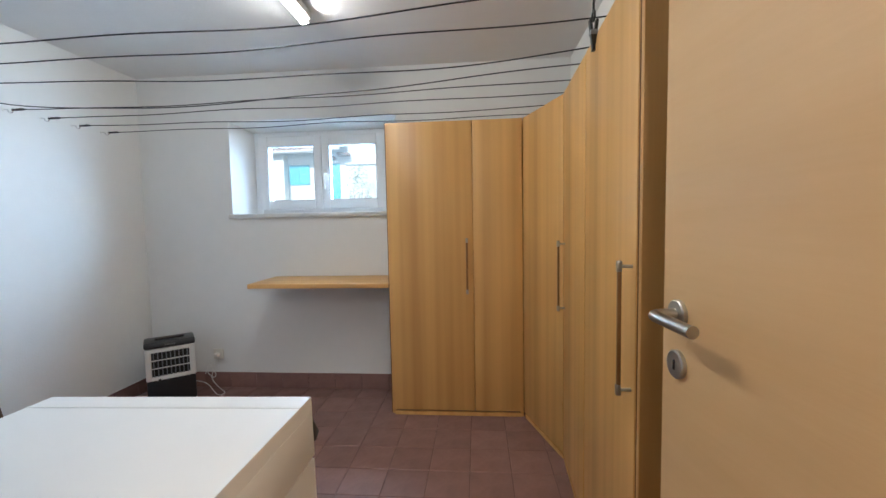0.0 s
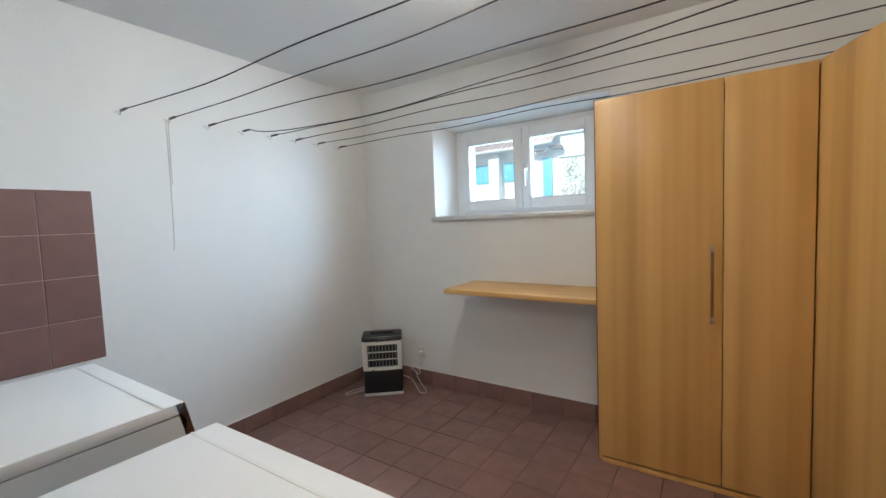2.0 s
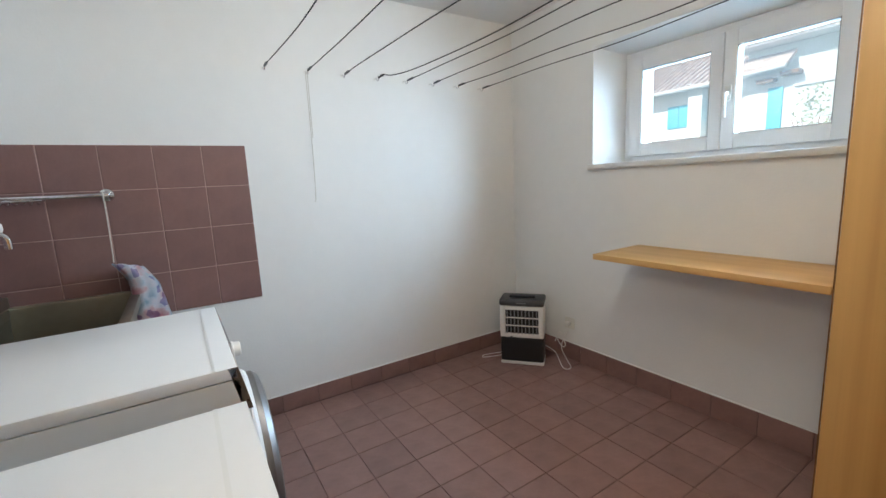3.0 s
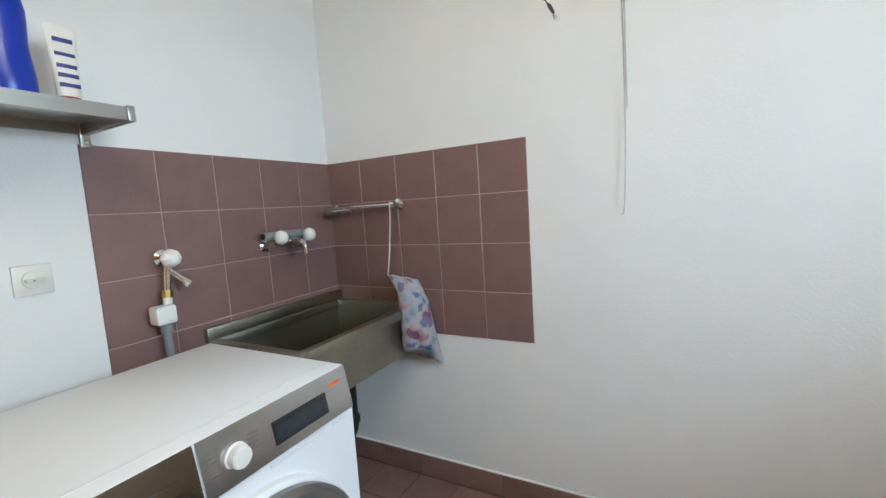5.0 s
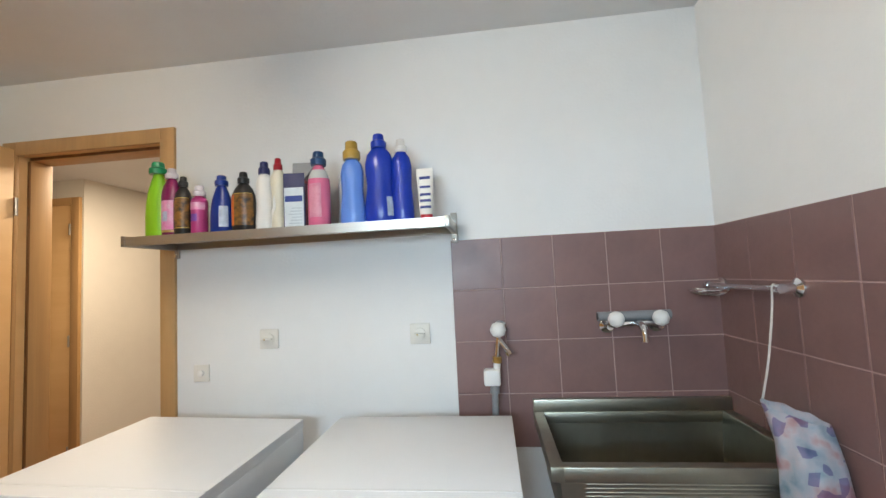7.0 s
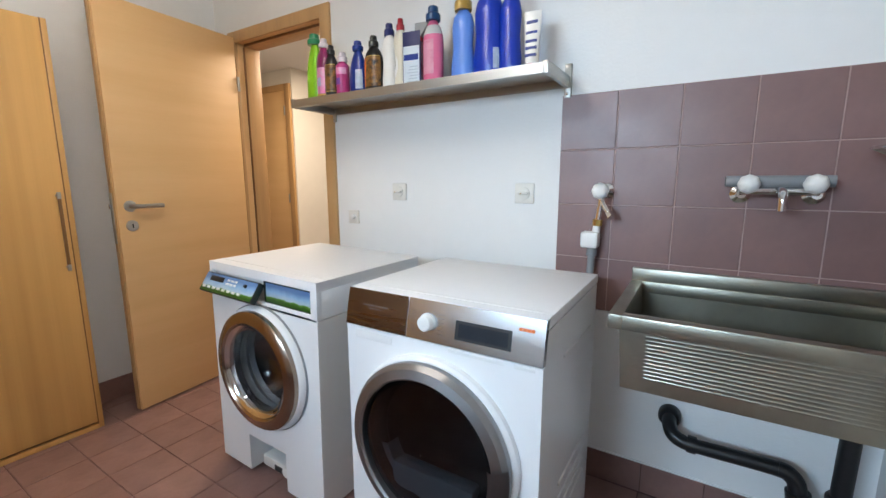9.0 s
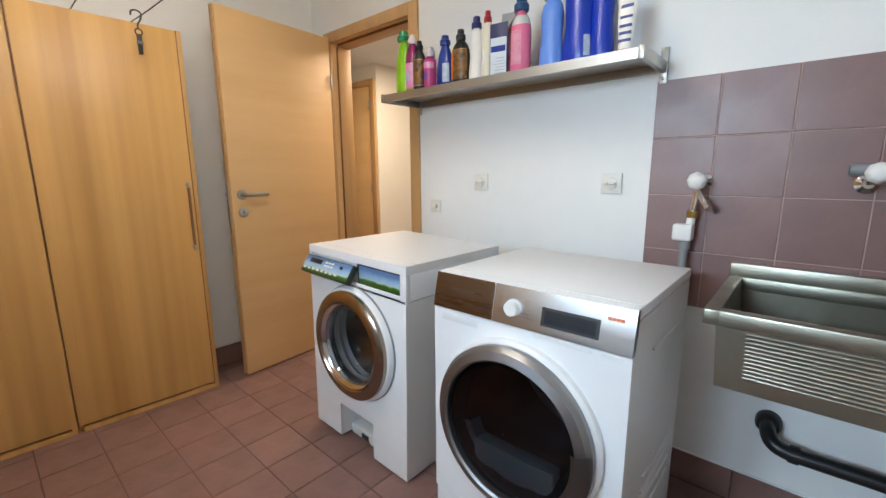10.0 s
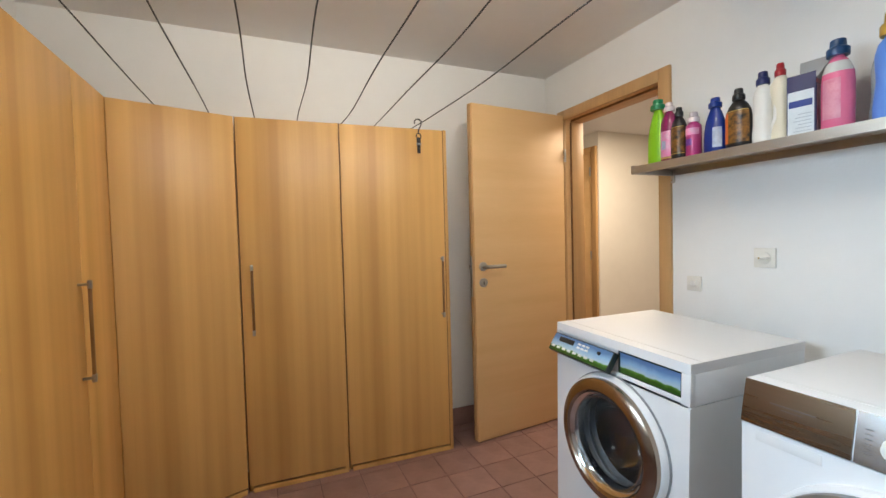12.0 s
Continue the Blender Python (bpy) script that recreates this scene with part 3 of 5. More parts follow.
part("panel_frame", b, M_CASE, wm, "dark frame round the foil")
# control panel folded out
cp = part("control_panel", box(bm_new(), -0.160, 0.160, -0.010, 0.0145, -0.038, 0.038, 0.003), M_CASE, wm, "tilted dark control panel with buttons")
cp.matrix_local = pose(0.132, 0.020, 0.772, 34, 0, 0)
part("face", box(bm_new(), -0.156, 0.156, 0.0140, 0.0156, -0.034, 0.034, 0.0006), M_MEADOW, cp, "blue and green printed face")
part("display", box(bm_new(), 0.035, 0.120, 0.0155, 0.0175, 0.006, 0.026, 0.001), M_BLACK, cp, "dark display")
for i in range(8):
    x = 0.135 - i * 0.031
    part("button", box(bm_new(), x - 0.009, x + 0.009, 0.0155, 0.019, -0.024, -0.015, 0.0015), M_WHITE_PLASTIC, cp)
for i in range(3):
    for j in range(2):
        x = 0.005 - i * 0.022
        part("button", box(bm_new(), x - 0.008, x + 0.008, 0.0155, 0.0185, 0.002 + j * 0.014, 0.010 + j * 0.014, 0.0015), M_WHITE_PLASTIC, cp)
part("knob", lathe(bm_new(), [(0.007, 0.0), (0.006, 0.006)], (-0.10, 0.016, 0.014), 14, axis="Y"), M_BLACK, cp)
# porthole
CX, CZ = -0.010, 0.491
M_BRONZE_RING = material("warm_steel_ring", (0.36, 0.285, 0.225), 0.22, 1.0, vary=0.05, scale=3)
part("door_rim", open_ring([(0.231, 0.0005), (0.231, 0.012), (0.225, 0.024), (0.214, 0.028), (0.212, 0.001)], (CX, 0, CZ)), M_ENAMEL, wm)
# grey ring stands in for the shaded gap outside the rim
part("rim_gap", open_ring([(0.2315, 0.006), (0.2360, 0.004), (0.2360, 0.0002)], (CX, 0, CZ)), M_GREY_PLASTIC, wm, "thin dark ring for the gap round the door")
ring_prof = [(0.168, 0.020), (0.172, 0.048), (0.180, 0.056), (0.206, 0.052), (0.218, 0.042), (0.219, 0.020)]


part("door_ring", open_ring(ring_prof, (CX, 0, CZ)), M_BRONZE_RING, wm, "bronze-toned metal door ring")
part("inner_ring", open_ring([(0.170, 0.050), (0.158, 0.042), (0.150, 0.026), (0.147, 0.010), (0.150, 0.000)], (CX, 0, CZ)), M_CHROME, wm, "polished chrome inner ring")
M_PORT = bpy.data.materials.new("porthole_glass")
M_PORT.use_nodes = True
gt = M_PORT.node_tree
clear, shine, both, edge_on = (gt.nodes.new(k) for k in ("ShaderNodeBsdfTransparent", "ShaderNodeBsdfGlossy", "ShaderNodeMixShader", "ShaderNodeLayerWeight"))
shine.inputs["Roughness"].default_value = 0.03
clear.inputs["Color"].default_value = (0.72, 0.76, 0.80, 1)
edge_on.inputs["Blend"].default_value = 0.25
gt.links.new(edge_on.outputs["Facing"], both.inputs[0])
gt.links.new(clear.outputs[0], both.inputs[1])
gt.links.new(shine.outputs[0], both.inputs[2])
gt.links.new(both.outputs[0], gt.nodes["Material Output"].inputs[0])
part("porthole", open_ring([(0.160, 0.040), (0.150, 0.036), (0.138, -0.020), (0.120, -0.060), (0.080, -0.085), (0.002, -0.092)], (CX, 0, CZ)), M_PORT, wm, "deep clear porthole bowl").visible_shadow = False
part("gasket", open_ring([(0.186, -0.004), (0.170, -0.010), (0.160, -0.030), (0.176, -0.050), (0.166, -0.070)], (CX, 0, CZ)), M_GREY_PLASTIC, wm, "grey rubber gasket")
M_DRUM = material("drum_steel", (0.50, 0.53, 0.58), 0.22, 1.0, vary=0.3, scale=20)
part("drum", open_ring([(0.168, -0.070), (0.235, -0.075), (0.235, -0.42), (0.05, -0.44), (0.002, -0.44)], (CX, 0, CZ)), M_DRUM, wm, "perforated steel drum")
for k in range(3):
    a = 2.1 * k + 0.9
    part("drum_rib", tube(bm_new(), [(CX + 0.225 * math.cos(a), -0.12, CZ + 0.225 * math.sin(a)), (CX + 0.225 * math.cos(a), -0.40, CZ + 0.225 * math.sin(a))], 0.022, 10), M_DRUM, wm)
part("drum_hub", lathe(bm_new(), [(0.06, -0.438), (0.05, -0.42), (0.02, -0.41)], (CX, 0, CZ), 24, axis="Y"), M_DRUM, wm)
for sx in (-0.25, 0.25):
    for sy in (-0.06, -0.50):
        part("foot", tube(bm_new(), [(sx, sy, 0.006 - 0.021 * sx), (sx, sy, 0.03)], 0.02, 12), M_BLACK, wm)
b = bm_new()
box(b, -W - 0.006, -W + 0.001, -0.40, -0.385, 0.45, 0.70, 0.002)
part("side_groove", b, M_ENAMEL_SIDE, wm)

# ---------------------------------------------------------------- tumble dryer
dr = thing("tumble_dryer", (1.065, 0.727, 0), "white tumble dryer with a steel control panel", "tumble dryer")
b = bm_new()
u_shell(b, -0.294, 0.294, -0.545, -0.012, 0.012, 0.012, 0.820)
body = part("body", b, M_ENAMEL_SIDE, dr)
part("base_plate", box(bm_new(), -0.285, 0.285, -0.532, -0.013, 0.012, 0.022), M_ENAMEL_SIDE, dr)
part("inner_box", box(bm_new(), -0.285, 0.285, -0.532, -0.013, 0.743, 0.820), M_ENAMEL_SIDE, dr)
for z in (0.20, 0.245, 0.29, 0.335, 0.70):
    b = tube(bm_new(), [(-0.2945, -0.46, z), (-0.2945, -0.16, z + 0.012)], 0.004, 8)
    part("side_rib", b, M_ENAMEL_SIDE, body)
    part("side_rib", tube(bm_new(), [(0.2945, -0.46, z), (0.2945, -0.16, z + 0.012)], 0.004, 8), M_ENAMEL_SIDE, body)
part("front_panel", holed_front(bm_new(), -0.294, 0.294, 0.115, 0.742, -0.001, 0.458, 0.205, -0.012, 0.004), M_ENAMEL, dr)
part("kick_panel", box(bm_new(), -0.292, 0.292, -0.012, 0.002, 0.022, 0.112, 0.004), M_ENAMEL, dr)
part("top_plate", box(bm_new(), -0.294, 0.294, -0.548, -0.0132, 0.822, 0.850, 0.003, 2), M_ENAMEL, dr)
part("front_strip", box(bm_new(), -0.292, 0.292, -0.062, -0.056, 0.8495, 0.8512), M_ENAMEL_SIDE, dr)
M_PANEL_STEEL = material("panel_steel", (0.60, 0.60, 0.60), 0.24, 1.0, vary=0.10, scale=3, stretch=(0.3, 8, 8), rough_vary=0.05)
# drawer steel, darkened to brown for the wooden door's reflection
M_PANEL_REFLECTION = material("panel_steel_reflection", (0.20, 0.145, 0.10), 0.28, 1.0, vary=0.10, scale=3, stretch=(0.3, 8, 8), rough_vary=0.04)


def slanted(x0, x1, grow=0.0, z0=0.746, z1=0.8485):
    """A slab on the sloping control panel, bowed a little."""
    b = bm_new()
    prof = [(-0.013, 0.8485), (-0.008, 0.828), (-0.002, 0.800), (0.004, 0.770), (0.008, 0.746)]
    if (z0, z1) != (0.746, 0.8485):
        prof = [(0.008 - (z - 0.746) * 0.2, z) for z in (z1, z0)]
    fr = [[b.verts.new((x, y + grow, z)) for y, z in prof] for x in (x0, x1)]
    bk = [[b.verts.new((x, y - 0.02, z)) for y, z in prof] for x in (x0, x1)]
    n = len(prof)
    for k in range(n - 1):
        b.faces.new((fr[0][k], fr[0][k + 1], fr[1][k + 1], fr[1][k]))
        for s in (0, 1):
            b.faces.new((fr[s][k], fr[s][k + 1], bk[s][k + 1], bk[s][k]))
    b.faces.new((fr[0][0], fr[1][0], bk[1][0], bk[0][0]))
    b.faces.new((fr[0][-1], fr[1][-1], bk[1][-1], bk[0][-1]))
    bmesh.ops.recalc_face_normals(b, faces=b.faces)
    return b


part("drawer_front", slanted(0.082, 0.294), M_PANEL_REFLECTION, dr, "steel water drawer front, coloured with a brown reflection")
panel = part("control_panel", slanted(-0.294, 0.078), M_PANEL_STEEL, dr, "brushed steel control panel")
part("panel_gap", slanted(0.0785, 0.0815, -0.004), M_ENAMEL, dr)
b = bm_new()
lathe(b, [(0.024, 0.0), (0.024, 0.004), (0.021, 0.005), (0.020, 0.020), (0.017, 0.023)], (0.014, -0.002, 0.794), 30, axis="Y")
part("knob", b, M_WHITE_PLASTIC, panel, "white programme knob")
part("display", slanted(-0.217, -0.068, 0.0012, 0.766, 0.813), M_BLACK, panel, "dark display window")
part("display_glass", slanted(-0.208, -0.077, 0.002, 0.773, 0.806), material("grey_display", (0.03, 0.036, 0.045), 0.10, vary=0.2, scale=20), panel)
M_ORANGE = material("orange_print", (0.75, 0.16, 0.03), 0.4, vary=0.05, scale=9)
for i in range(4):
    x = -0.232 - i * 0.0095
    part("badge", slanted(x - 0.0082, x, 0.0012, 0.817, 0.824), M_ORANGE, panel, "orange badge")
M_PRINT = material("grey_print", (0.16, 0.13, 0.11), 0.5, vary=0.2, scale=30)
for i in range(6):
    z = 0.818 - i * 0.0095
    part("marking", slanted(-0.036, -0.014, 0.001, z - 0.0013, z), M_PRINT, panel)
    part("marking", slanted(0.052, 0.064, 0.001, z - 0.0013, z), M_PRINT, panel)
part("marking", slanted(0.145, 0.235, 0.001, 0.806, 0.809), M_PRINT, dr)
part("marking", slanted(0.170, 0.210, 0.001, 0.798, 0.800), M_PRINT, dr)
# grips pressed into the front
b = box(bm_new(), 0.130, 0.262, 0.002, 0.0052, 0.708, 0.733, 0.001)
part("drawer_grip", b, M_ENAMEL_SIDE, dr)
part("grip", box(bm_new(), -0.205, -0.05, 0.002, 0.0055, 0.728, 0.738, 0.001), M_ENAMEL_SIDE, dr)
part("grip", box(bm_new(), -0.275, -0.225, 0.002, 0.0055, 0.728, 0.738, 0.001), M_ENAMEL_SIDE, dr)
# the big door
DCX, DCZ = -0.001, 0.458
M_RING_GREY = material("grey_metal_ring", (0.30, 0.295, 0.30), 0.42, 1.0, vary=0.10, scale=8, rough_vary=0.05)
part("door_back", open_ring([(0.250, 0.003), (0.250, 0.022), (0.243, 0.030), (0.198, 0.030), (0.196, 0.0)], (DCX, 0, DCZ), 64), M_ENAMEL, dr)
part("door_ring", open_ring([(0.197, 0.028), (0.199, 0.060), (0.205, 0.066), (0.228, 0.060), (0.239, 0.046), (0.239, 0.028)], (DCX, 0, DCZ), 64), M_RING_GREY, dr, "grey metal door ring")
M_SMOKED = bpy.data.materials.new("smoked_glass")
M_SMOKED.use_nodes = True
gt = M_SMOKED.node_tree
clear, shine, both, fres = (gt.nodes.new(k) for k in ("ShaderNodeBsdfTransparent", "ShaderNodeBsdfGlossy", "ShaderNodeMixShader", "ShaderNodeFresnel"))
shine.inputs["Roughness"].default_value = 0.03
clear.inputs["Color"].default_value = (0.26, 0.28, 0.30, 1)
gt.links.new(fres.outputs[0], both.inputs[0])
gt.links.new(clear.outputs[0], both.inputs[1])
gt.links.new(shine.outputs[0], both.inputs[2])
gt.links.new(both.outputs[0], gt.nodes["Material Output"].inputs[0])
part("door_glass", open_ring([(0.199, 0.040), (0.186, 0.052), (0.12, 0.058), (0.003, 0.060)], (DCX, 0, DCZ), 64), M_SMOKED, dr, "smoked dark door glass")
M_TUB = material("grey_drum_lining", (0.50, 0.52, 0.54), 0.5, vary=0.2, scale=9)
part("door_tray", open_ring([(0.198, 0.030), (0.176, 0.010), (0.170, -0.012)], (DCX, 0, DCZ), 64), M_BLACK, dr, "black inner door frame")
part("drum", open_ring([(0.170, -0.014), (0.250, -0.020), (0.250, -0.46), (0.003, -0.47)], (DCX, 0, DCZ), 56), material("dryer_drum", (0.16, 0.16, 0.17), 0.4, 0.6, vary=0.3, scale=12), dr)
b = bm_new()
box(b, DCX - 0.13, DCX + 0.13, -0.03, 0.020, DCZ - 0.165, DCZ - 0.085, 0.012)
part("lint_filter", b, M_TUB, dr, "grey lint filter housing")
b = bm_new()
rw = []
for a in [math.radians(d) for d in range(196, 300, 6)]:
    rw.append([b.verts.new((DCX + rr * -math.cos(a), yy, DCZ + rr * math.sin(a))) for rr, yy in ((0.176, 0.012), (0.150, 0.016), (0.140, -0.02))])
for p, q in zip(rw, rw[1:]):
    for k in range(2):
        b.faces.new((p[k], p[k + 1], q[k + 1], q[k]))
bmesh.ops.solidify(b, geom=b.faces[:], thickness=0.003)
part("drum_lip", b, M_TUB, dr)
# darker grip set into the ring, low on its western side
b = bm_new()
seg = [math.radians(a) for a in range(-62, 14, 4)]
prof = [(0.192, 0.066), (0.204, 0.072), (0.226, 0.066), (0.240, 0.050)]
rows_ = [[b.verts.new((DCX - rr * math.cos(a), h, DCZ + rr * math.sin(a))) for rr, h in prof] for a in seg]
for p, q in zip(rows_, rows_[1:]):
    for k in range(len(prof) - 1):
        b.faces.new((p[k], p[k + 1], q[k + 1], q[k]))
bmesh.ops.solidify(b, geom=b.faces[:], thickness=0.006)
bmesh.ops.recalc_face_normals(b, faces=b.faces)
part("door_grip", b, M_RING_GREY, dr)
for sx in (-0.25, 0.25):
    for sy in (-0.06, -0.48):
        part("foot", tube(bm_new(), [(sx, sy, 0.0), (sx, sy, 0.025)], 0.02, 12), M_BLACK, dr)

# ---------------------------------------------------------------- utility sink
sink = thing("utility_sink", (0.0, 0.0, 0), "stainless steel utility sink with a ribbed front", "sink")
SX0, SX1, SYF, SZ = 0.012, 0.688, 0.468, 0.812
b = bm_new()
wr, wf, wb = 0.036, 0.036, 0.024
box(b, SX0, SX0 + wr, 0.012, SYF, SZ - 0.040, SZ, 0.004)
box(b, SX1 - wr, SX1, 0.012, SYF, SZ - 0.040, SZ, 0.004)
box(b, SX0 + wr - 0.004, SX1 - wr + 0.004, SYF - wf, SYF - 0.0005, SZ - 0.0395, SZ - 0.0005, 0.004)
box(b, SX0 + wr - 0.004, SX1 - wr + 0.004, 0.012, 0.012 + wb, SZ - 0.0395, SZ - 0.0005, 0.003)
part("rim", b, M_SINK, sink)
part("backsplash", box(bm_new(), SX0 - 0.002, SX1, 0.010, 0.032, SZ - 0.01, 0.856, 0.004), M_SINK, sink)
b = bm_new()


def basin_shell(b, x0, x1, y0, y1, z0, z1, taper, t):
    """An open tub with sloping front and inner and outer skins."""
    def ring(g, z, k):
        return [b.verts.new(p) for p in ((x0 + g + k, y0 + g, z), (x1 - g - k, y0 + g, z), (x1 - g - k, y1 - g - k, z), (x0 + g + k, y1 - g - k, z))]
    o1, o0 = ring(0, z1, 0), ring(0, z0, taper)
    i1, i0 = ring(t, z1, 0), ring(t, z0 + t, taper)
    for p, q in ((o0, o1), (i1, i0), (o1, i1)):
        for k in range(4):
            b.faces.new((p[k], p[(k + 1) % 4], q[(k + 1) % 4], q[k]))
    b.faces.new(o0[::-1])
    b.faces.new(i0)
    bmesh.ops.recalc_face_normals(b, faces=b.faces)
    return b


basin_shell(b, SX0 + 0.024, SX1 - 0.024, 0.022, SYF - 0.026, 0.600, SZ - 0.006, 0.012, 0.012)
part("basin", b, M_SINK, sink)
for i in range(12):
    z = 0.640 + i * 0.0105
    y = SYF - 0.026 - 0.012 * (SZ - 0.006 - z) / (SZ - 0.006 - 0.600) - 0.0036
    bb = bm_new()
    tube(bb, [(0.10, y - 0.003, z), (0.12, y, z), (0.590, y, z), (0.610, y - 0.003, z)], 0.0050, 10)
    part("rib", bb, M_SINK, sink)
part("drain", lathe(bm_new(), [(0.03, 0.0), (0.03, 0.004), (0.02, 0.005)], (0.13, 0.20, 0.5975), 20), M_CHROME, sink)
for x in (0.10, 0.60):
    part("bracket", box(bm_new(), x - 0.012, x + 0.012, 0.002, 0.0215, 0.62, 0.79, 0.002), M_SINK, sink)

pipe = thing("drain_pipe", (0.0, 0.0, 0.0), "black plastic drain pipe with a trap under the sink", "pipe")
part("down_pipe", tube(bm_new(), [(0.100, 0.118, 0.588), (0.104, 0.116, 0.25)], 0.0235, 20), M_BLACK, pipe)
part("collar", lathe(bm_new(), [(0.029, 0.0), (0.032, 0.006), (0.032, 0.034), (0.027, 0.042)], (0.104, 0.116, 0.238), 20), M_BLACK, pipe)
part("collar", lathe(bm_new(), [(0.030, 0.0), (0.033, 0.006), (0.033, 0.022), (0.027, 0.030)], (0.100, 0.118, 0.560), 20), M_BLACK, pipe)
part("trap", tube(bm_new(), smooth_path([(0.104, 0.116, 0.245), (0.107, 0.115, 0.213), (0.128, 0.114, 0.190), (0.160, 0.113, 0.190), (0.184, 0.112, 0.212), (0.192, 0.111, 0.245), (0.200, 0.110, 0.280), (0.222, 0.109, 0.302), (0.245, 0.108, 0.306)], 6), 0.0235, 18), M_BLACK, pipe)
part("collar", tube(bm_new(), [(0.188, 0.1115, 0.222), (0.1925, 0.111, 0.252)], 0.031, 20), M_BLACK, pipe)
part("side_pipe", tube(bm_new(), smooth_path([(0.235, 0.108, 0.305), (0.30, 0.108, 0.306), (0.42, 0.108, 0.304), (0.485, 0.107, 0.305), (0.518, 0.098, 0.316), (0.532, 0.072, 0.332), (0.535, 0.030, 0.338), (0.535, 0.004, 0.338)], 6), 0.0225, 18), M_BLACK, pipe)
part("collar", tube(bm_new(), [(0.478, 0.1072, 0.305), (0.452, 0.108, 0.3045)], 0.0275, 20), M_BLACK, pipe)
part("wall_sleeve", lathe(bm_new(), [(0.036, 0.001), (0.036, 0.030), (0.030, 0.040)], (0.535, 0.0, 0.338), 20, axis="Y"), M_BLACK, pipe)

# ---------------------------------------------------------------- taps
def ball_knob(parent, c, r, axis="Y"):
    """A white fluted ceramic-look knob pointing into the room."""
    b = bm_new()
    prof = [(0.35, -0.9), (0.75, -0.65), (0.98, -0.2), (1.0, 0.15), (0.88, 0.55), (0.6, 0.85), (0.2, 0.97)]
    n = 32
    rings = []
    for rr, h in prof:
        rings.append([b.verts.new((c[0] + r * rr * (1 + 0.035 * math.cos(8 * a)) * math.cos(a), c[1] + r * h, c[2] + r * rr * (1 + 0.035 * math.cos(8 * a)) * math.sin(a))) for a in (2 * math.pi * k / n for k in range(n))])
    for p, q in zip(rings, rings[1:]):
        for k in range(n):
            b.faces.new((p[k], p[(k + 1) % n], q[(k + 1) % n], q[k]))
    b.faces.new(rings[0])
    b.faces.new(rings[-1])
    bmesh.ops.recalc_face_normals(b, faces=b.faces)
    return part("knob", b, M_WHITE_PLASTIC, parent, "white fluted knob", smooth=50)


mixer = thing("mixer_tap", (0, 0, 0), "chrome wall mixer tap with two white knobs above the sink", "tap")
part("spray_bar", tube(bm_new(), [(0.446, 0.058, 1.150), (0.200, 0.058, 1.150)], 0.0165, 18), M_GREY_PLASTIC, mixer, "grey plastic bar")
part("spray_bar_end", lathe(bm_new(), [(0.012, 0.0), (0.012, 0.002)], (0.446, 0.058, 1.150), 16, axis="X"), M_BLACK, mixer)
part("tap_body", tube(bm_new(), [(0.410, 0.060, 1.122), (0.230, 0.060, 1.122)], 0.012, 14), M_CHROME, mixer)
for x in (0.405, 0.234):
    part("flange", lathe(bm_new(), [(0.028, 0.008), (0.027, 0.014), (0.014, 0.022), (0.012, 0.06)], (x, 0.0, 1.112), 20, axis="Y"), M_CHROME, mixer)
part("spout", tube(bm_new(), smooth_path([(0.318, 0.060, 1.122), (0.318, 0.105, 1.124), (0.318, 0.138, 1.110), (0.318, 0.142, 1.070)], 6), 0.0115, 14), M_CHROME, mixer)
for x in (0.392, 0.245):
    ball_knob(mixer, (x, 0.092, 1.142), 0.027)
    part("stem", tube(bm_new(), [(x, 0.06, 1.13), (x, 0.075, 1.140)], 0.010, 12), M_CHROME, mixer)

valve = thing("washing_machine_valve", (0, 0, 0), "chrome wall valve with a white knob and grey hose", "valve")
part("flange", lathe(bm_new(), [(0.027, 0.008), (0.026, 0.014), (0.013, 0.022), (0.011, 0.05)], (0.792, 0.0, 1.118), 24, axis="Y"), M_CHROME, valve)
ball_knob(valve, (0.800, 0.076, 1.118), 0.028)
part("valve_body", tube(bm_new(), [(0.794, 0.045, 1.128), (0.800, 0.047, 1.080), (0.808, 0.050, 1.016)], [0.014, 0.012, 0.011], 16), M_CHROME, valve)
part("side_outlet", tube(bm_new(), [(0.799, 0.048, 1.085), (0.775, 0.072, 1.052), (0.760, 0.085, 1.034)], [0.010, 0.010, 0.010], 14), M_CHROME, valve)
part("outlet_nut", tube(bm_new(), [(0.768, 0.078, 1.043), (0.757, 0.088, 1.030)], 0.0135, 6), M_CHROME, valve)
part("union", tube(bm_new(), [(0.808, 0.050, 1.018), (0.810, 0.050, 0.996)], 0.0165, 8), M_BRASS, valve, "brass union nut")
part("neck", tube(bm_new(), [(0.810, 0.050, 0.998), (0.812, 0.050, 0.972)], 0.013, 14), M_WHITE_PLASTIC, valve)
part("stop_box", box(bm_new(), 0.800, 0.860, 0.026, 0.078, 0.917, 0.974, 0.008), M_WHITE_PLASTIC, valve, "pale plastic leak-stop box")
part("hose_nut", tube(bm_new(), [(0.822, 0.050, 0.920), (0.823, 0.050, 0.888)], [0.0165, 0.0185], 14), M_GREY_PLASTIC, valve)
part("hose", tube(bm_new(), smooth_path([(0.823, 0.050, 0.892), (0.824, 0.05, 0.86), (0.826, 0.055, 0.78), (0.835, 0.06, 0.55), (0.86, 0.07, 0.40)], 6), 0.0125, 12), M_GREY_PLASTIC, valve, "ribbed grey hose")

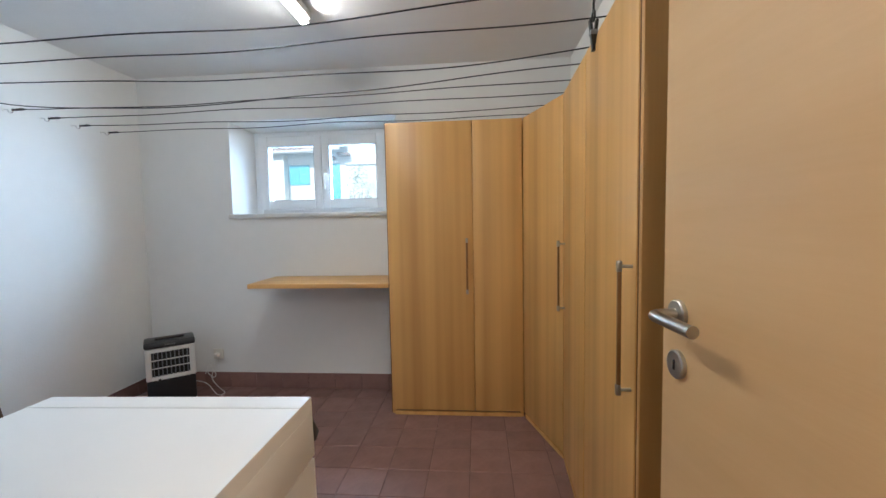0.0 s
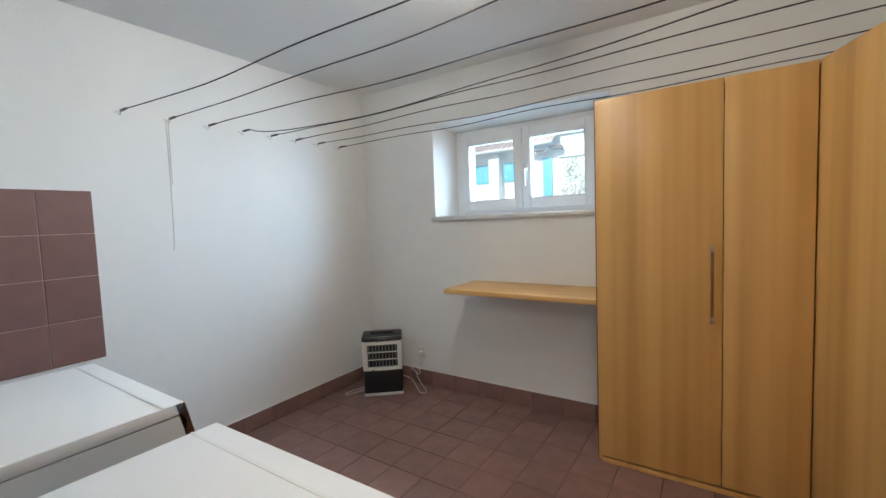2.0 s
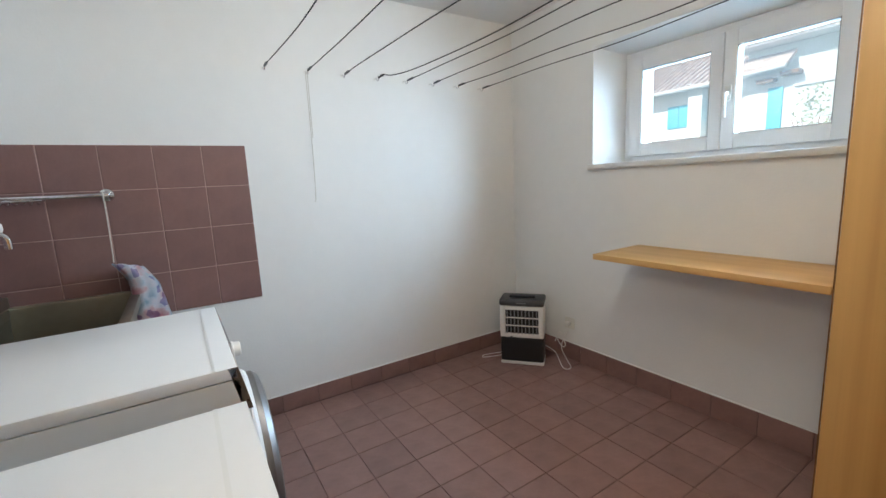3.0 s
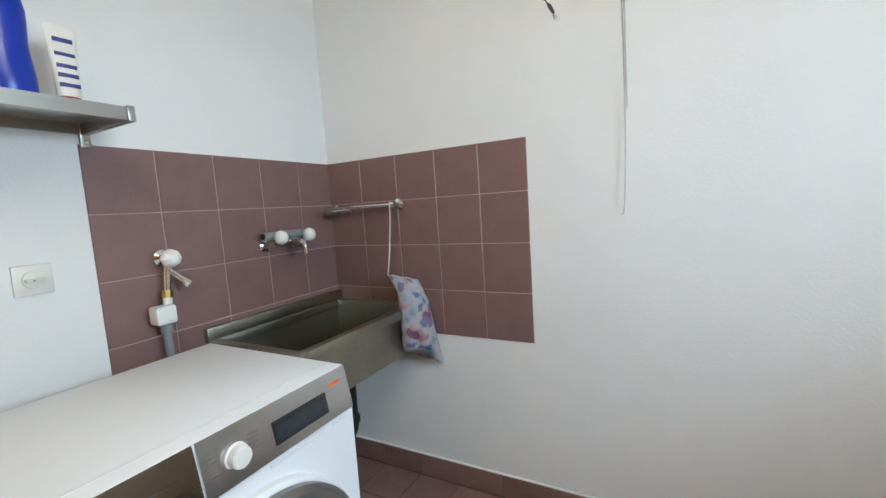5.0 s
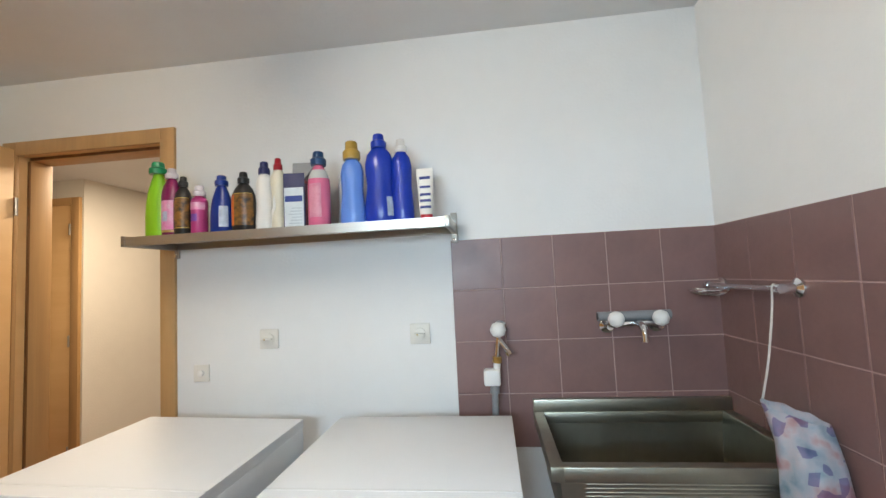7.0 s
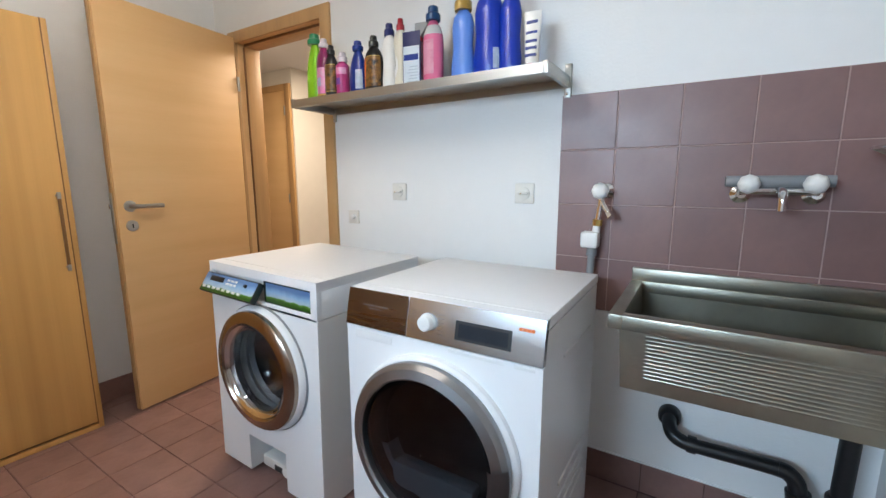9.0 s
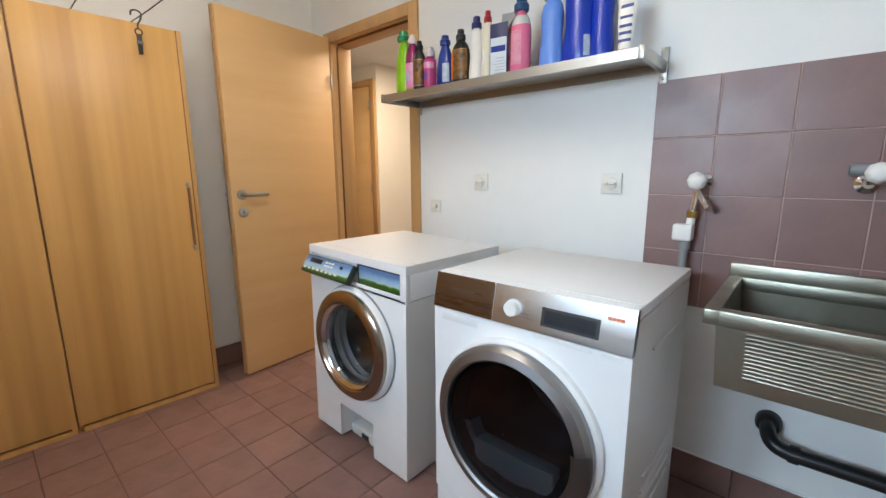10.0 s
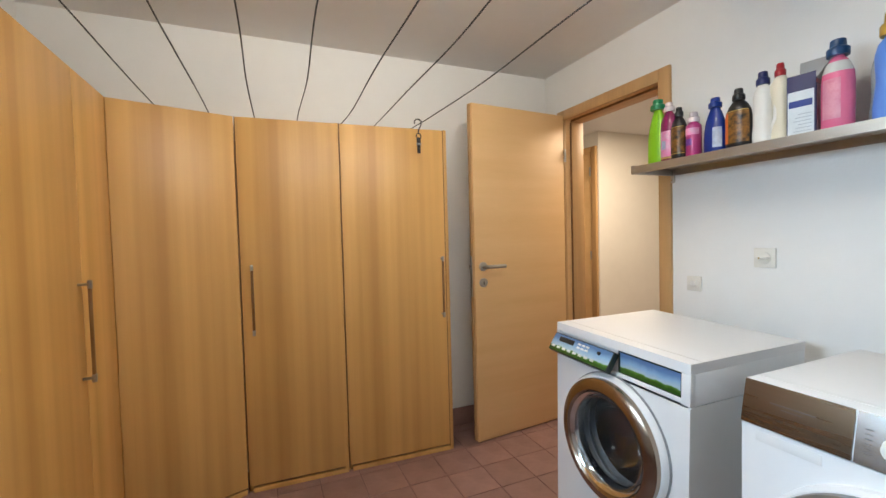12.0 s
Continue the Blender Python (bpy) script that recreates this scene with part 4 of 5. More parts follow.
# rail with a soap dish, and the bag hanging from it
rail = thing("soap_rail", (0, 0, 0), "chrome wall rail with a wire soap dish", "rail")
part("rod", tube(bm_new(), [(0.058, 0.405, 1.243), (0.058, 0.030, 1.243)], 0.009, 14), M_CHROME, rail)
for y in (0.400, 0.036):
    part("flange", lathe(bm_new(), [(0.027, 0.008), (0.026, 0.014), (0.012, 0.022), (0.011, 0.058)], (0.0, y, 1.243), 20, axis="X"), M_CHROME, rail)
    part("rod_end", lathe(bm_new(), [(0.013, -0.012), (0.014, 0.0), (0.013, 0.012)], (0.058, y, 1.243), 16, axis="Y"), M_CHROME, rail)
b = bm_new()
oval = [(0.105 + 0.048 * math.cos(a), 0.13 + 0.085 * math.sin(a), 1.232) for a in (2 * math.pi * k / 28 for k in range(29))]
tube(b, oval, 0.004, 8)
for i in range(-3, 4):
    y = 0.13 + i * 0.022
    half = 0.046 * math.sqrt(max(0.0, 1 - ((y - 0.13) / 0.085) ** 2))
    tube(b, smooth_path([(0.105 - half, y, 1.230), (0.105, y, 1.216), (0.105 + half, y, 1.230)], 4), 0.002, 6)
part("soap_dish", b, M_CHROME, rail)

bag = thing("laundry_bag", (0, 0, 0), "pastel printed plastic bag hanging by a string", "bag")
part("string", tube(bm_new(), smooth_path([(0.060, 0.392, 1.253), (0.070, 0.393, 1.248), (0.078, 0.395, 1.18), (0.100, 0.396, 1.05), (0.122, 0.396, 0.958)], 5), 0.003, 6), M_STRING, bag, "thin white string")
M_BAG = bpy.data.materials.new("printed_bag")
M_BAG.use_nodes = True
nt = M_BAG.node_tree
bs = nt.nodes["Principled BSDF"]
bs.inputs["Roughness"].default_value = 0.35
tc = nt.nodes.new("ShaderNodeTexCoord")
vo, nz = nt.nodes.new("ShaderNodeTexVoronoi"), nt.nodes.new("ShaderNodeTexNoise")
vo.inputs["Scale"].default_value, nz.inputs["Scale"].default_value, nz.inputs["Detail"].default_value = 34, 15, 3
cr, cr2, mx = nt.nodes.new("ShaderNodeValToRGB"), nt.nodes.new("ShaderNodeValToRGB"), nt.nodes.new("ShaderNodeMix")
mx.data_type = "RGBA"
nt.links.new(tc.outputs["Object"], vo.inputs["Vector"])
nt.links.new(tc.outputs["Object"], nz.inputs["Vector"])
nt.links.new(nz.outputs["Fac"], cr.inputs[0])
nt.links.new(vo.outputs["Color"], cr2.inputs[0])
cr.color_ramp.elements[0].position, cr.color_ramp.elements[0].color = 0.30, (0.30, 0.45, 0.55, 1)
cr.color_ramp.elements[1].position, cr.color_ramp.elements[1].color = 0.70, (0.62, 0.30, 0.34, 1)
for pos, col in ((0.42, (0.60, 0.66, 0.72, 1)), (0.52, (0.74, 0.70, 0.74, 1)), (0.60, (0.70, 0.48, 0.50, 1))):
    e = cr.color_ramp.elements.new(pos)
    e.color = col
cr2.color_ramp.interpolation = "CONSTANT"
cr2.color_ramp.elements[0].position, cr2.color_ramp.elements[0].color = 0.0, (1, 1, 1, 1)
cr2.color_ramp.elements[1].position, cr2.color_ramp.elements[1].color = 0.74, (0.38, 0.32, 0.62, 1)
mx.blend_type = "MULTIPLY"
mx.inputs["Factor"].default_value = 0.8
nt.links.new(cr.outputs[0], mx.inputs["A"])
nt.links.new(cr2.outputs[0], mx.inputs["B"])
nt.links.new(mx.outputs["Result"], bs.inputs["Base Color"])
b = bm_new()
n, rows_ = 36, []
A0, B0, A1, B1 = Vector((0.128, 0.395, 0.955)), Vector((0.024, 0.482, 0.915)), Vector((0.125, 0.440, 0.640)), Vector((0.040, 0.590, 0.572))
for j in range(17):
    v = j / 16
    pa, pb = A0.lerp(A1, v) + Vector((0.01, 0.055, 0)) * min(1.0, v * 4) * (1 - 0.9 * v), B0.lerp(B1, v) + Vector((0, 0.02, 0)) * min(1.0, v * 4) * (1 - v)
    mid, half = (pa + pb) / 2, (pb - pa) / 2
    out = Vector((-half.y, half.x, 0)).normalized() * -1
    thick = (0.030 + 0.022 * math.sin(math.pi * min(1, v * 0.9 + 0.1))) * (1 - max(0.0, v - 0.86) / 0.14 * 0.9)
    row = []
    for k in range(n):
        a = 2 * math.pi * k / n
        crease = 1 + 0.20 * math.sin(4 * a + 5 * v) * v + 0.10 * math.sin(9 * a - 7 * v)
        p = mid + half * math.cos(a) + out * thick * crease * math.sin(a)
        p.z -= 0.012 * math.sin(3 * a) * v + 0.002 * math.sin(7 * a) * (1 - v)
        p.x = max(0.014, p.x)
        row.append(b.verts.new(p))
    rows_.append(row)
for p, q in zip(rows_, rows_[1:]):
    for k in range(n):
        b.faces.new((p[k], p[(k + 1) % n], q[(k + 1) % n], q[k]))
b.faces.new(rows_[-1])
bmesh.ops.solidify(b, geom=b.faces[:], thickness=0.0015)
bmesh.ops.recalc_face_normals(b, faces=b.faces)
part("bag_body", b, M_BAG, bag, smooth=80)

# ---------------------------------------------------------------- shelf and what stands on it
SH0, SH1, SHZ = 0.955, 2.108, 1.515
shelf = thing("wall_shelf", (0, 0, 0), "stainless steel wall shelf above the machines", "shelf")
b = bm_new()
prof = [(0.004, -0.032), (0.004, 0.0), (0.262, 0.0), (0.262, -0.032), (0.238, -0.032), (0.238, -0.029), (0.258, -0.029), (0.258, -0.004), (0.008, -0.004), (0.008, -0.032)]
ends = [[b.verts.new((x, y, SHZ + z)) for y, z in prof] for x in (SH0, SH1)]
for k in range(len(prof)):
    n = (k + 1) % len(prof)
    b.faces.new((ends[0][k], ends[0][n], ends[1][n], ends[1][k]))
b.faces.new(ends[0])
b.faces.new(ends[1][::-1])
bmesh.ops.recalc_face_normals(b, faces=b.faces)
part("board", b, M_STEEL, shelf)
for x0, x1 in ((SH0 - 0.018, SH0 - 0.001), (SH1 + 0.001, SH1 + 0.018)):
    b = bm_new()
    box(b, x0, x1, 0.012, 0.264, SHZ - 0.034, SHZ + 0.004, 0.002)
    part("bracket_arm", b, M_STEEL, shelf)
    xa, xb = x0 - 0.004, x1 + 0.004
    p = part("bracket_plate", box(bm_new(), xa, xb, 0.001, 0.012, SHZ - 0.068, SHZ + 0.049, 0.002), M_STEEL, shelf)
    part("screw", lathe(bm_new(), [(0.005, 0.0), (0.005, 0.003), (0.003, 0.004)], ((xa + xb) / 2, 0.012, SHZ - 0.054), 12, axis="Y"), M_CHROME, p)

ROUND = [(0.90, 0.0), (0.99, 0.02), (1.0, 0.30), (1.0, 0.64), (0.94, 0.76), (0.74, 0.87), (0.46, 0.95), (0.38, 0.97), (0.38, 1.0)]
WAIST = [(0.92, 0.0), (1.0, 0.025), (1.0, 0.22), (0.90, 0.38), (0.84, 0.50), (0.90, 0.66), (0.92, 0.78), (0.78, 0.90), (0.48, 0.97), (0.44, 1.0)]
SLOPE = [(0.92, 0.0), (1.0, 0.02), (1.0, 0.35), (0.95, 0.52), (0.82, 0.70), (0.62, 0.84), (0.42, 0.95), (0.36, 1.0)]
CYL = [(0.95, 0.0), (1.0, 0.02), (1.0, 0.82), (0.96, 0.88), (0.70, 0.93), (0.55, 0.95), (0.55, 1.0)]
HOUR = [(0.95, 0.0), (1.0, 0.03), (0.95, 0.14), (0.66, 0.36), (0.74, 0.52), (0.98, 0.74), (0.95, 0.86), (0.60, 0.95), (0.42, 1.0)]


def radius_at(profile, v):
    for (r0, h0), (r1, h1) in zip(profile, profile[1:]):
        if h0 <= v <= h1 and h1 > h0:
            return r0 + (r1 - r0) * (v - h0) / (h1 - h0)
    return profile[-1][0]


def plastic(name, color, rough=0.28):
    return material(name, color, rough, vary=0.06, scale=14)


def bottle(x, y, w, d, h, body_mat, cap_mat, label_text, profile=ROUND, cap_h=0.03, cap_w=0.42, labels=(), turn=0.0, handle=False):
    """A detergent bottle; labels: (material, from, to, half angle, middle angle) as parts of its height and degrees round from its face."""
    t = thing("bottle", (x, y, SHZ), label_text, "bottle", "bottles on the shelf", turn)
    hb = h - cap_h
    prof = [(r * w / 2, v * hb) for r, v in profile]
    body = part("body", lathe(bm_new(), prof, (0, 0, 0), 32, 1.0, d / w), body_mat, t, smooth=60)
    cr = cap_w * w / 2
    b = lathe(bm_new(), [(cr * 1.06, hb - 0.005), (cr * 1.10, hb), (cr * 1.10, hb + cap_h * 0.36), (cr * 0.98, hb + cap_h * 0.44), (cr * 0.80, hb + cap_h * 0.50), (cr * 0.74, hb + cap_h * 0.94), (cr * 0.62, hb + cap_h)], (0, 0, 0), 26)
    part("cap", b, cap_mat, t)
    for mat, v0, v1, half, mid in labels:
        b = bm_new()
        n, m = 12, 8
        grid = []
        for j in range(m + 1):
            v = v0 + (v1 - v0) * j / m
            rr = radius_at(profile, v) * w / 2 + 0.0008
            grid.append([b.verts.new((rr * math.cos(a), (rr * d / w + 0.0003) * math.sin(a), v * hb)) for a in (radians(90 + mid - half + 2 * half * k / n) for k in range(n + 1))])
        for p, q in zip(grid, grid[1:]):
            for k in range(n):
                b.faces.new((p[k], p[k + 1], q[k + 1], q[k]))
        bmesh.ops.recalc_face_normals(b, faces=b.faces)
        part("label", b, mat, body, smooth=80)
    if handle:
        b = tube(bm_new(), smooth_path([(-w * 0.36, 0, hb * 0.80), (-w * 0.60, 0, hb * 0.66), (-w * 0.62, 0, hb * 0.42), (-w * 0.42, 0, hb * 0.25)], 6), 0.009, 10)
        part("grip", b, body_mat, body)
    return t


C_GREEN, C_DKGREEN = plastic("lime_plastic", (0.22, 0.50, 0.012), 0.34), plastic("green_cap", (0.0, 0.20, 0.07))
C_MAGENTA, C_PINKL = plastic("magenta_plastic", (0.20, 0.006, 0.075)), material("pink_label", (0.70, 0.12, 0.34), 0.4, vary=0.5, scale=30, color2=(0.66, 0.42, 0.52), fine=0.2)
C_CLEARCAP = plastic("milky_cap", (0.66, 0.58, 0.60))
C_BLACKB = plastic("black_bottle", (0.010, 0.009, 0.009))
C_ORANGE = plastic("orange_label", (0.62, 0.13, 0.015), 0.4)
C_PINK = plastic("pink_can", (0.44, 0.035, 0.17))
C_PURPLE = plastic("violet_label", (0.16, 0.05, 0.30), 0.4)
C_BLUE, C_NAVY, C_WHITE = plastic("blue_plastic", (0.0005, 0.022, 0.20)), plastic("navy_cap", (0.008, 0.014, 0.10)), plastic("white_bottle", (0.76, 0.73, 0.68))
C_CREAM, C_RED = plastic("cream_bottle", (0.70, 0.64, 0.50)), plastic("red_cap", (0.38, 0.010, 0.018))
C_ROSELABEL = material("rose_label", (0.66, 0.30, 0.38), 0.35, vary=0.4, scale=22, color2=(0.52, 0.13, 0.22), fine=0.2)
C_ROSE, C_TEALCAP, C_LBLUE, C_GOLD = plastic("rose_liquid", (0.68, 0.15, 0.27), 0.15), plastic("blue_cap", (0.006, 0.050, 0.14)), plastic("light_blue_plastic", (0.10, 0.24, 0.66)), plastic("gold_cap", (0.44, 0.26, 0.04), 0.3)
C_DBLUE = plastic("deep_blue_plastic", (0.0005, 0.030, 0.36))
C_LABELBLUE = material("pale_blue_label", (0.45, 0.52, 0.66), 0.4, vary=0.35, scale=60)
C_CLEARB = plastic("frosted_bottle", (0.52, 0.52, 0.50), 0.2)
M_ORNATE = material("ornate_label", (0.010, 0.007, 0.005), 0.35, vary=0.5, scale=60, color2=(0.30, 0.13, 0.02), fine=0.2)
C_GOLDLINE = plastic("gold_line", (0.52, 0.34, 0.08), 0.3)

bottle(2.061, 0.167, 0.096, 0.060, 0.294, C_GREEN, C_DKGREEN, "lime green detergent bottle with dark green cap", SLOPE, 0.042, 0.58)
bottle(2.004, 0.167, 0.076, 0.060, 0.265, C_MAGENTA, C_CLEARCAP, "magenta detergent bottle with milky cap", ROUND, 0.034, 0.52, ((C_PINKL, 0.12, 0.60, 40, 0), (C_LABELBLUE, 0.26, 0.42, 16, -8), (C_GOLDLINE, 0.08, 0.115, 62, 0)))
bottle(1.953, 0.172, 0.066, 0.054, 0.229, C_BLACKB, C_BLACKB, "black bottle with ornate gold label", ROUND, 0.034, 0.46, ((M_ORNATE, 0.18, 0.72, 70, 0), (C_GOLDLINE, 0.73, 0.745, 70, 0), (C_GOLDLINE, 0.155, 0.172, 70, 0)))
bottle(1.888, 0.171, 0.058, 0.058, 0.190, C_PINK, C_CLEARCAP, "pink spray can with clear cap", CYL, 0.036, 0.70, ((C_PINKL, 0.62, 0.80, 75, 0), (C_PURPLE, 0.34, 0.52, 28, -8)))
bottle(1.804, 0.162, 0.086, 0.060, 0.224, C_BLUE, C_BLUE, "dark blue detergent bottle with pale label", SLOPE, 0.034, 0.50, ((C_LABELBLUE, 0.14, 0.55, 24, 34),))
bottle(1.713, 0.166, 0.090, 0.062, 0.229, C_BLACKB, C_BLACKB, "wide black bottle with orange and gold label", ROUND, 0.038, 0.42, ((M_ORNATE, 0.14, 0.74, 50, 22), (C_ORANGE, 0.14, 0.74, 20, -48), (C_GOLDLINE, 0.75, 0.765, 70, 0)))
bottle(1.634, 0.160, 0.068, 0.050, 0.263, C_WHITE, C_NAVY, "white bottle with grip and navy cap", WAIST, 0.042, 0.56, (), handle=True)
bottle(1.584, 0.151, 0.064, 0.048, 0.275, C_CREAM, C_RED, "cream hourglass bottle with red cap", HOUR, 0.040, 0.46)
bottle(1.421, 0.162, 0.083, 0.064, 0.283, C_ROSE, C_TEALCAP, "clear bottle of pink softener with blue cap", ROUND, 0.046, 0.62, ((C_CLEARB, 0.76, 0.90, 88, 0), (C_ROSELABEL, 0.16, 0.68, 34, -6)))
bottle(1.350, 0.065, 0.070, 0.050, 0.262, C_CLEARB, C_WHITE, "frosted pale bottle standing at the back", WAIST, 0.03, 0.5)
bottle(1.298, 0.150, 0.094, 0.060, 0.314, C_LBLUE, C_GOLD, "light blue softener bottle with gold cap", WAIST, 0.062, 0.62)
bottle(1.196, 0.148, 0.114, 0.070, 0.333, C_DBLUE, C_DBLUE, "large deep blue detergent bottle", WAIST, 0.046, 0.46, ((C_LABELBLUE, 0.10, 0.34, 14, 48),))
bottle(1.116, 0.141, 0.084, 0.058, 0.310, C_DBLUE, C_WHITE, "deep blue detergent bottle with white cap", WAIST, 0.044, 0.50, ())

carton = thing("detergent_carton", (1.512, 0.140, SHZ), "open navy cardboard carton with pale label", "box", rz=8)
C_NAVYCARD = material("navy_card", (0.010, 0.014, 0.085), 0.5, vary=0.15, scale=10)
b = bm_new()
box(b, -0.038, 0.038, -0.048, -0.046, 0.0, 0.19, 0.0004)
box(b, -0.038, 0.038, 0.046, 0.048, 0.0, 0.205, 0.0004)
box(b, -0.038, -0.036, -0.047, 0.047, 0.0, 0.185, 0.0004)
box(b, 0.036, 0.038, -0.047, 0.047, 0.0, 0.185, 0.0004)
box(b, -0.037, 0.037, -0.047, 0.047, 0.0, 0.002)
part("box_body", b, C_NAVYCARD, carton)
part("label", box(bm_new(), -0.034, 0.035, 0.0482, 0.0490, 0.004, 0.152), material("pale_print", (0.62, 0.68, 0.72), 0.5, vary=0.15, scale=25), carton, "pale printed front")
part("stripe", box(bm_new(), -0.030, 0.032, 0.0491, 0.0496, 0.100, 0.122), C_BLUE, carton)
for i in range(6):
    part("print_line", box(bm_new(), -0.028, 0.020 - 0.006 * (i % 3), 0.0491, 0.0495, 0.020 + i * 0.011, 0.0225 + i * 0.011), material("print_grey", (0.35, 0.40, 0.46), 0.6), carton)
part("side_print", box(bm_new(), -0.0392, -0.0384, -0.04, 0.04, 0.005, 0.165), material("grey_red_print", (0.30, 0.06, 0.10), 0.5, vary=0.6, scale=16, color2=(0.42, 0.42, 0.46)), carton)
fl = part("flap", box(bm_new(), -0.037, 0.037, -0.001, 0.001, 0.0, 0.085), material("grey_card", (0.36, 0.35, 0.34), 0.7, vary=0.15, scale=14), carton, "grey inside of the raised flap")
fl.matrix_local = pose(0.0, -0.047, 0.188, 8, 0, 0)
fl = part("flap", box(bm_new(), -0.001, 0.001, -0.045, 0.045, 0.0, 0.070), bpy.data.materials["grey_card"], carton, "grey inside of the raised flap")
fl.matrix_local = pose(-0.037, 0.0, 0.184, 0, -38, 0)
part("red_band", box(bm_new(), -0.0394, -0.0384, -0.045, 0.045, 0.168, 0.182), C_RED, carton)

tubeob = thing("cream_tube", (1.027, 0.165, SHZ), "white stain remover tube with red cap and blue bars", "tube")
part("cap", lathe(bm_new(), [(0.022, 0.0), (0.023, 0.002), (0.022, 0.024)], (0, 0, 0), 24, 1, 0.75), C_RED, tubeob)
b = bm_new()
rings = []
for v in [i / 10 for i in range(11)]:
    hx, hy = 0.023 + 0.008 * v, 0.017 * (1 - v) + 0.0015
    rings.append([b.verts.new((hx * math.cos(a), hy * math.sin(a), 0.024 + 0.166 * v)) for a in (2 * math.pi * k / 24 for k in range(24))])
for p, q in zip(rings, rings[1:]):
    for k in range(24):
        b.faces.new((p[k], p[(k + 1) % 24], q[(k + 1) % 24], q[k]))
b.faces.new(rings[0][::-1])
b.faces.new(rings[-1])
part("tube_body", b, C_WHITE, tubeob, smooth=50)
M_BAR = plastic("blue_bar", (0.03, 0.04, 0.20), 0.4)
for z0, z1 in ((0.045, 0.054), (0.068, 0.077), (0.090, 0.099), (0.118, 0.126), (0.150, 0.160)):
    v = ((z0 + z1) / 2 - 0.024) / 0.166
    hy = 0.017 * (1 - v) + 0.0015
    part("bar", box(bm_new(), -0.019, 0.019, hy * 0.4, hy + 0.0010, z0, z1, 0.0004), M_BAR, tubeob)

# ---------------------------------------------------------------- switches and sockets
def rotary_switch(x, z, s, label):
    t = thing("rotary_switch", (x, 0.0, z), label, "switch", "switches on the wall")
    part("plate", box(bm_new(), -s / 2, s / 2, 0.0005, 0.010, -s / 2, s / 2, 0.003), M_CREAM_PLASTIC, t)
    part("dial", lathe(bm_new(), [(s * 0.30, 0.009), (s * 0.29, 0.014), (s * 0.26, 0.015)], (0, 0, 0), 26, axis="Y"), M_CREAM_PLASTIC, t)
    k = part("toggle", box(bm_new(), -s * 0.27, s * 0.27, 0.014, 0.034, -s * 0.055, s * 0.055, 0.004), M_CREAM_PLASTIC, t)
    part("screw", lathe(bm_new(), [(0.003, 0.0), (0.003, 0.0006)], (0.006, 0.0342, 0), 10, axis="Y"), M_BRASS, k)
    return t


rotary_switch(1.098, 1.104, 0.078, "cream rotary switch on the wall above the dryer")
rotary_switch(1.714, 1.103, 0.078, "cream rotary switch on the wall above the washer")
small = thing("wall_socket", (2.010, 0.0, 0.973), "small cream socket plate beside the door casing", "socket")
part("plate", box(bm_new(), -0.034, 0.034, 0.0005, 0.009, -0.034, 0.034, 0.003), M_CREAM_PLASTIC, small)
part("plug", lathe(bm_new(), [(0.012, 0.008), (0.012, 0.022), (0.009, 0.024)], (-0.004, 0, 0.002), 18, axis="Y"), M_WHITE_PLASTIC, small)

# ---------------------------------------------------------------- dehumidifier
DH = thing("dehumidifier", (0.396, 2.456, 0), "white and black portable dehumidifier standing in the corner", "dehumidifier", rz=39.3)
b = bm_new()
box(b, -0.142, 0.142, 0.002, 0.165, 0.0, 0.022, 0.008)
part("base", b, M_WHITE_PLASTIC, DH)
part("tank", box(bm_new(), -0.140, 0.140, 0.0, 0.165, 0.022, 0.188, 0.010, 3), M_BLACK, DH, "black water tank")
b = bm_new()
box(b, -0.142, 0.142, 0.030, 0.168, 0.188, 0.402, 0.006)
box(b, -0.142, -0.108, 0.0, 0.032, 0.188, 0.402, 0.008)
box(b, 0.108, 0.142, 0.0, 0.032, 0.188, 0.402, 0.008)
box(b, -0.110, 0.110, 0.001, 0.032, 0.188, 0.212, 0.004)
box(b, -0.110, 0.110, 0.001, 0.032, 0.376, 0.402, 0.004)
part("shell", b, M_WHITE_PLASTIC, DH)
part("filter", box(bm_new(), -0.109, 0.109, 0.024, 0.0296, 0.211, 0.377), M_BLACK, DH)
for z in (0.268, 0.322):
    part("grille_bar", box(bm_new(), -0.109, 0.109, 0.005, 0.016, z - 0.003, z + 0.003, 0.001), M_WHITE_PLASTIC, DH)
for i in range(9):
    x = -0.096 + i * 0.024
    part("grille_slat", box(bm_new(), x - 0.003, x + 0.003, 0.010, 0.020, 0.211, 0.377, 0.001), M_GREY_PLASTIC, DH)
part("latch", box(bm_new(), -0.075, -0.060, -0.003, 0.004, 0.180, 0.198, 0.002), M_BLACK, DH)
b = bm_new()
box(b, -0.146, 0.146, -0.006, 0.172, 0.404, 0.448, 0.014, 3)
lid = part("lid", b, material("charcoal_plastic", (0.045, 0.045, 0.048), 0.4, vary=0.1, scale=9), DH, "charcoal lid with carrying grip")
part("lid_grip", box(bm_new(), -0.085, 0.085, 0.05, 0.10, 0.4485, 0.462, 0.005), M_BLACK, lid)
part("lid_badge", box(bm_new(), -0.03, 0.03, -0.0068, -0.0055, 0.422, 0.428), M_GREY_PLASTIC, lid)

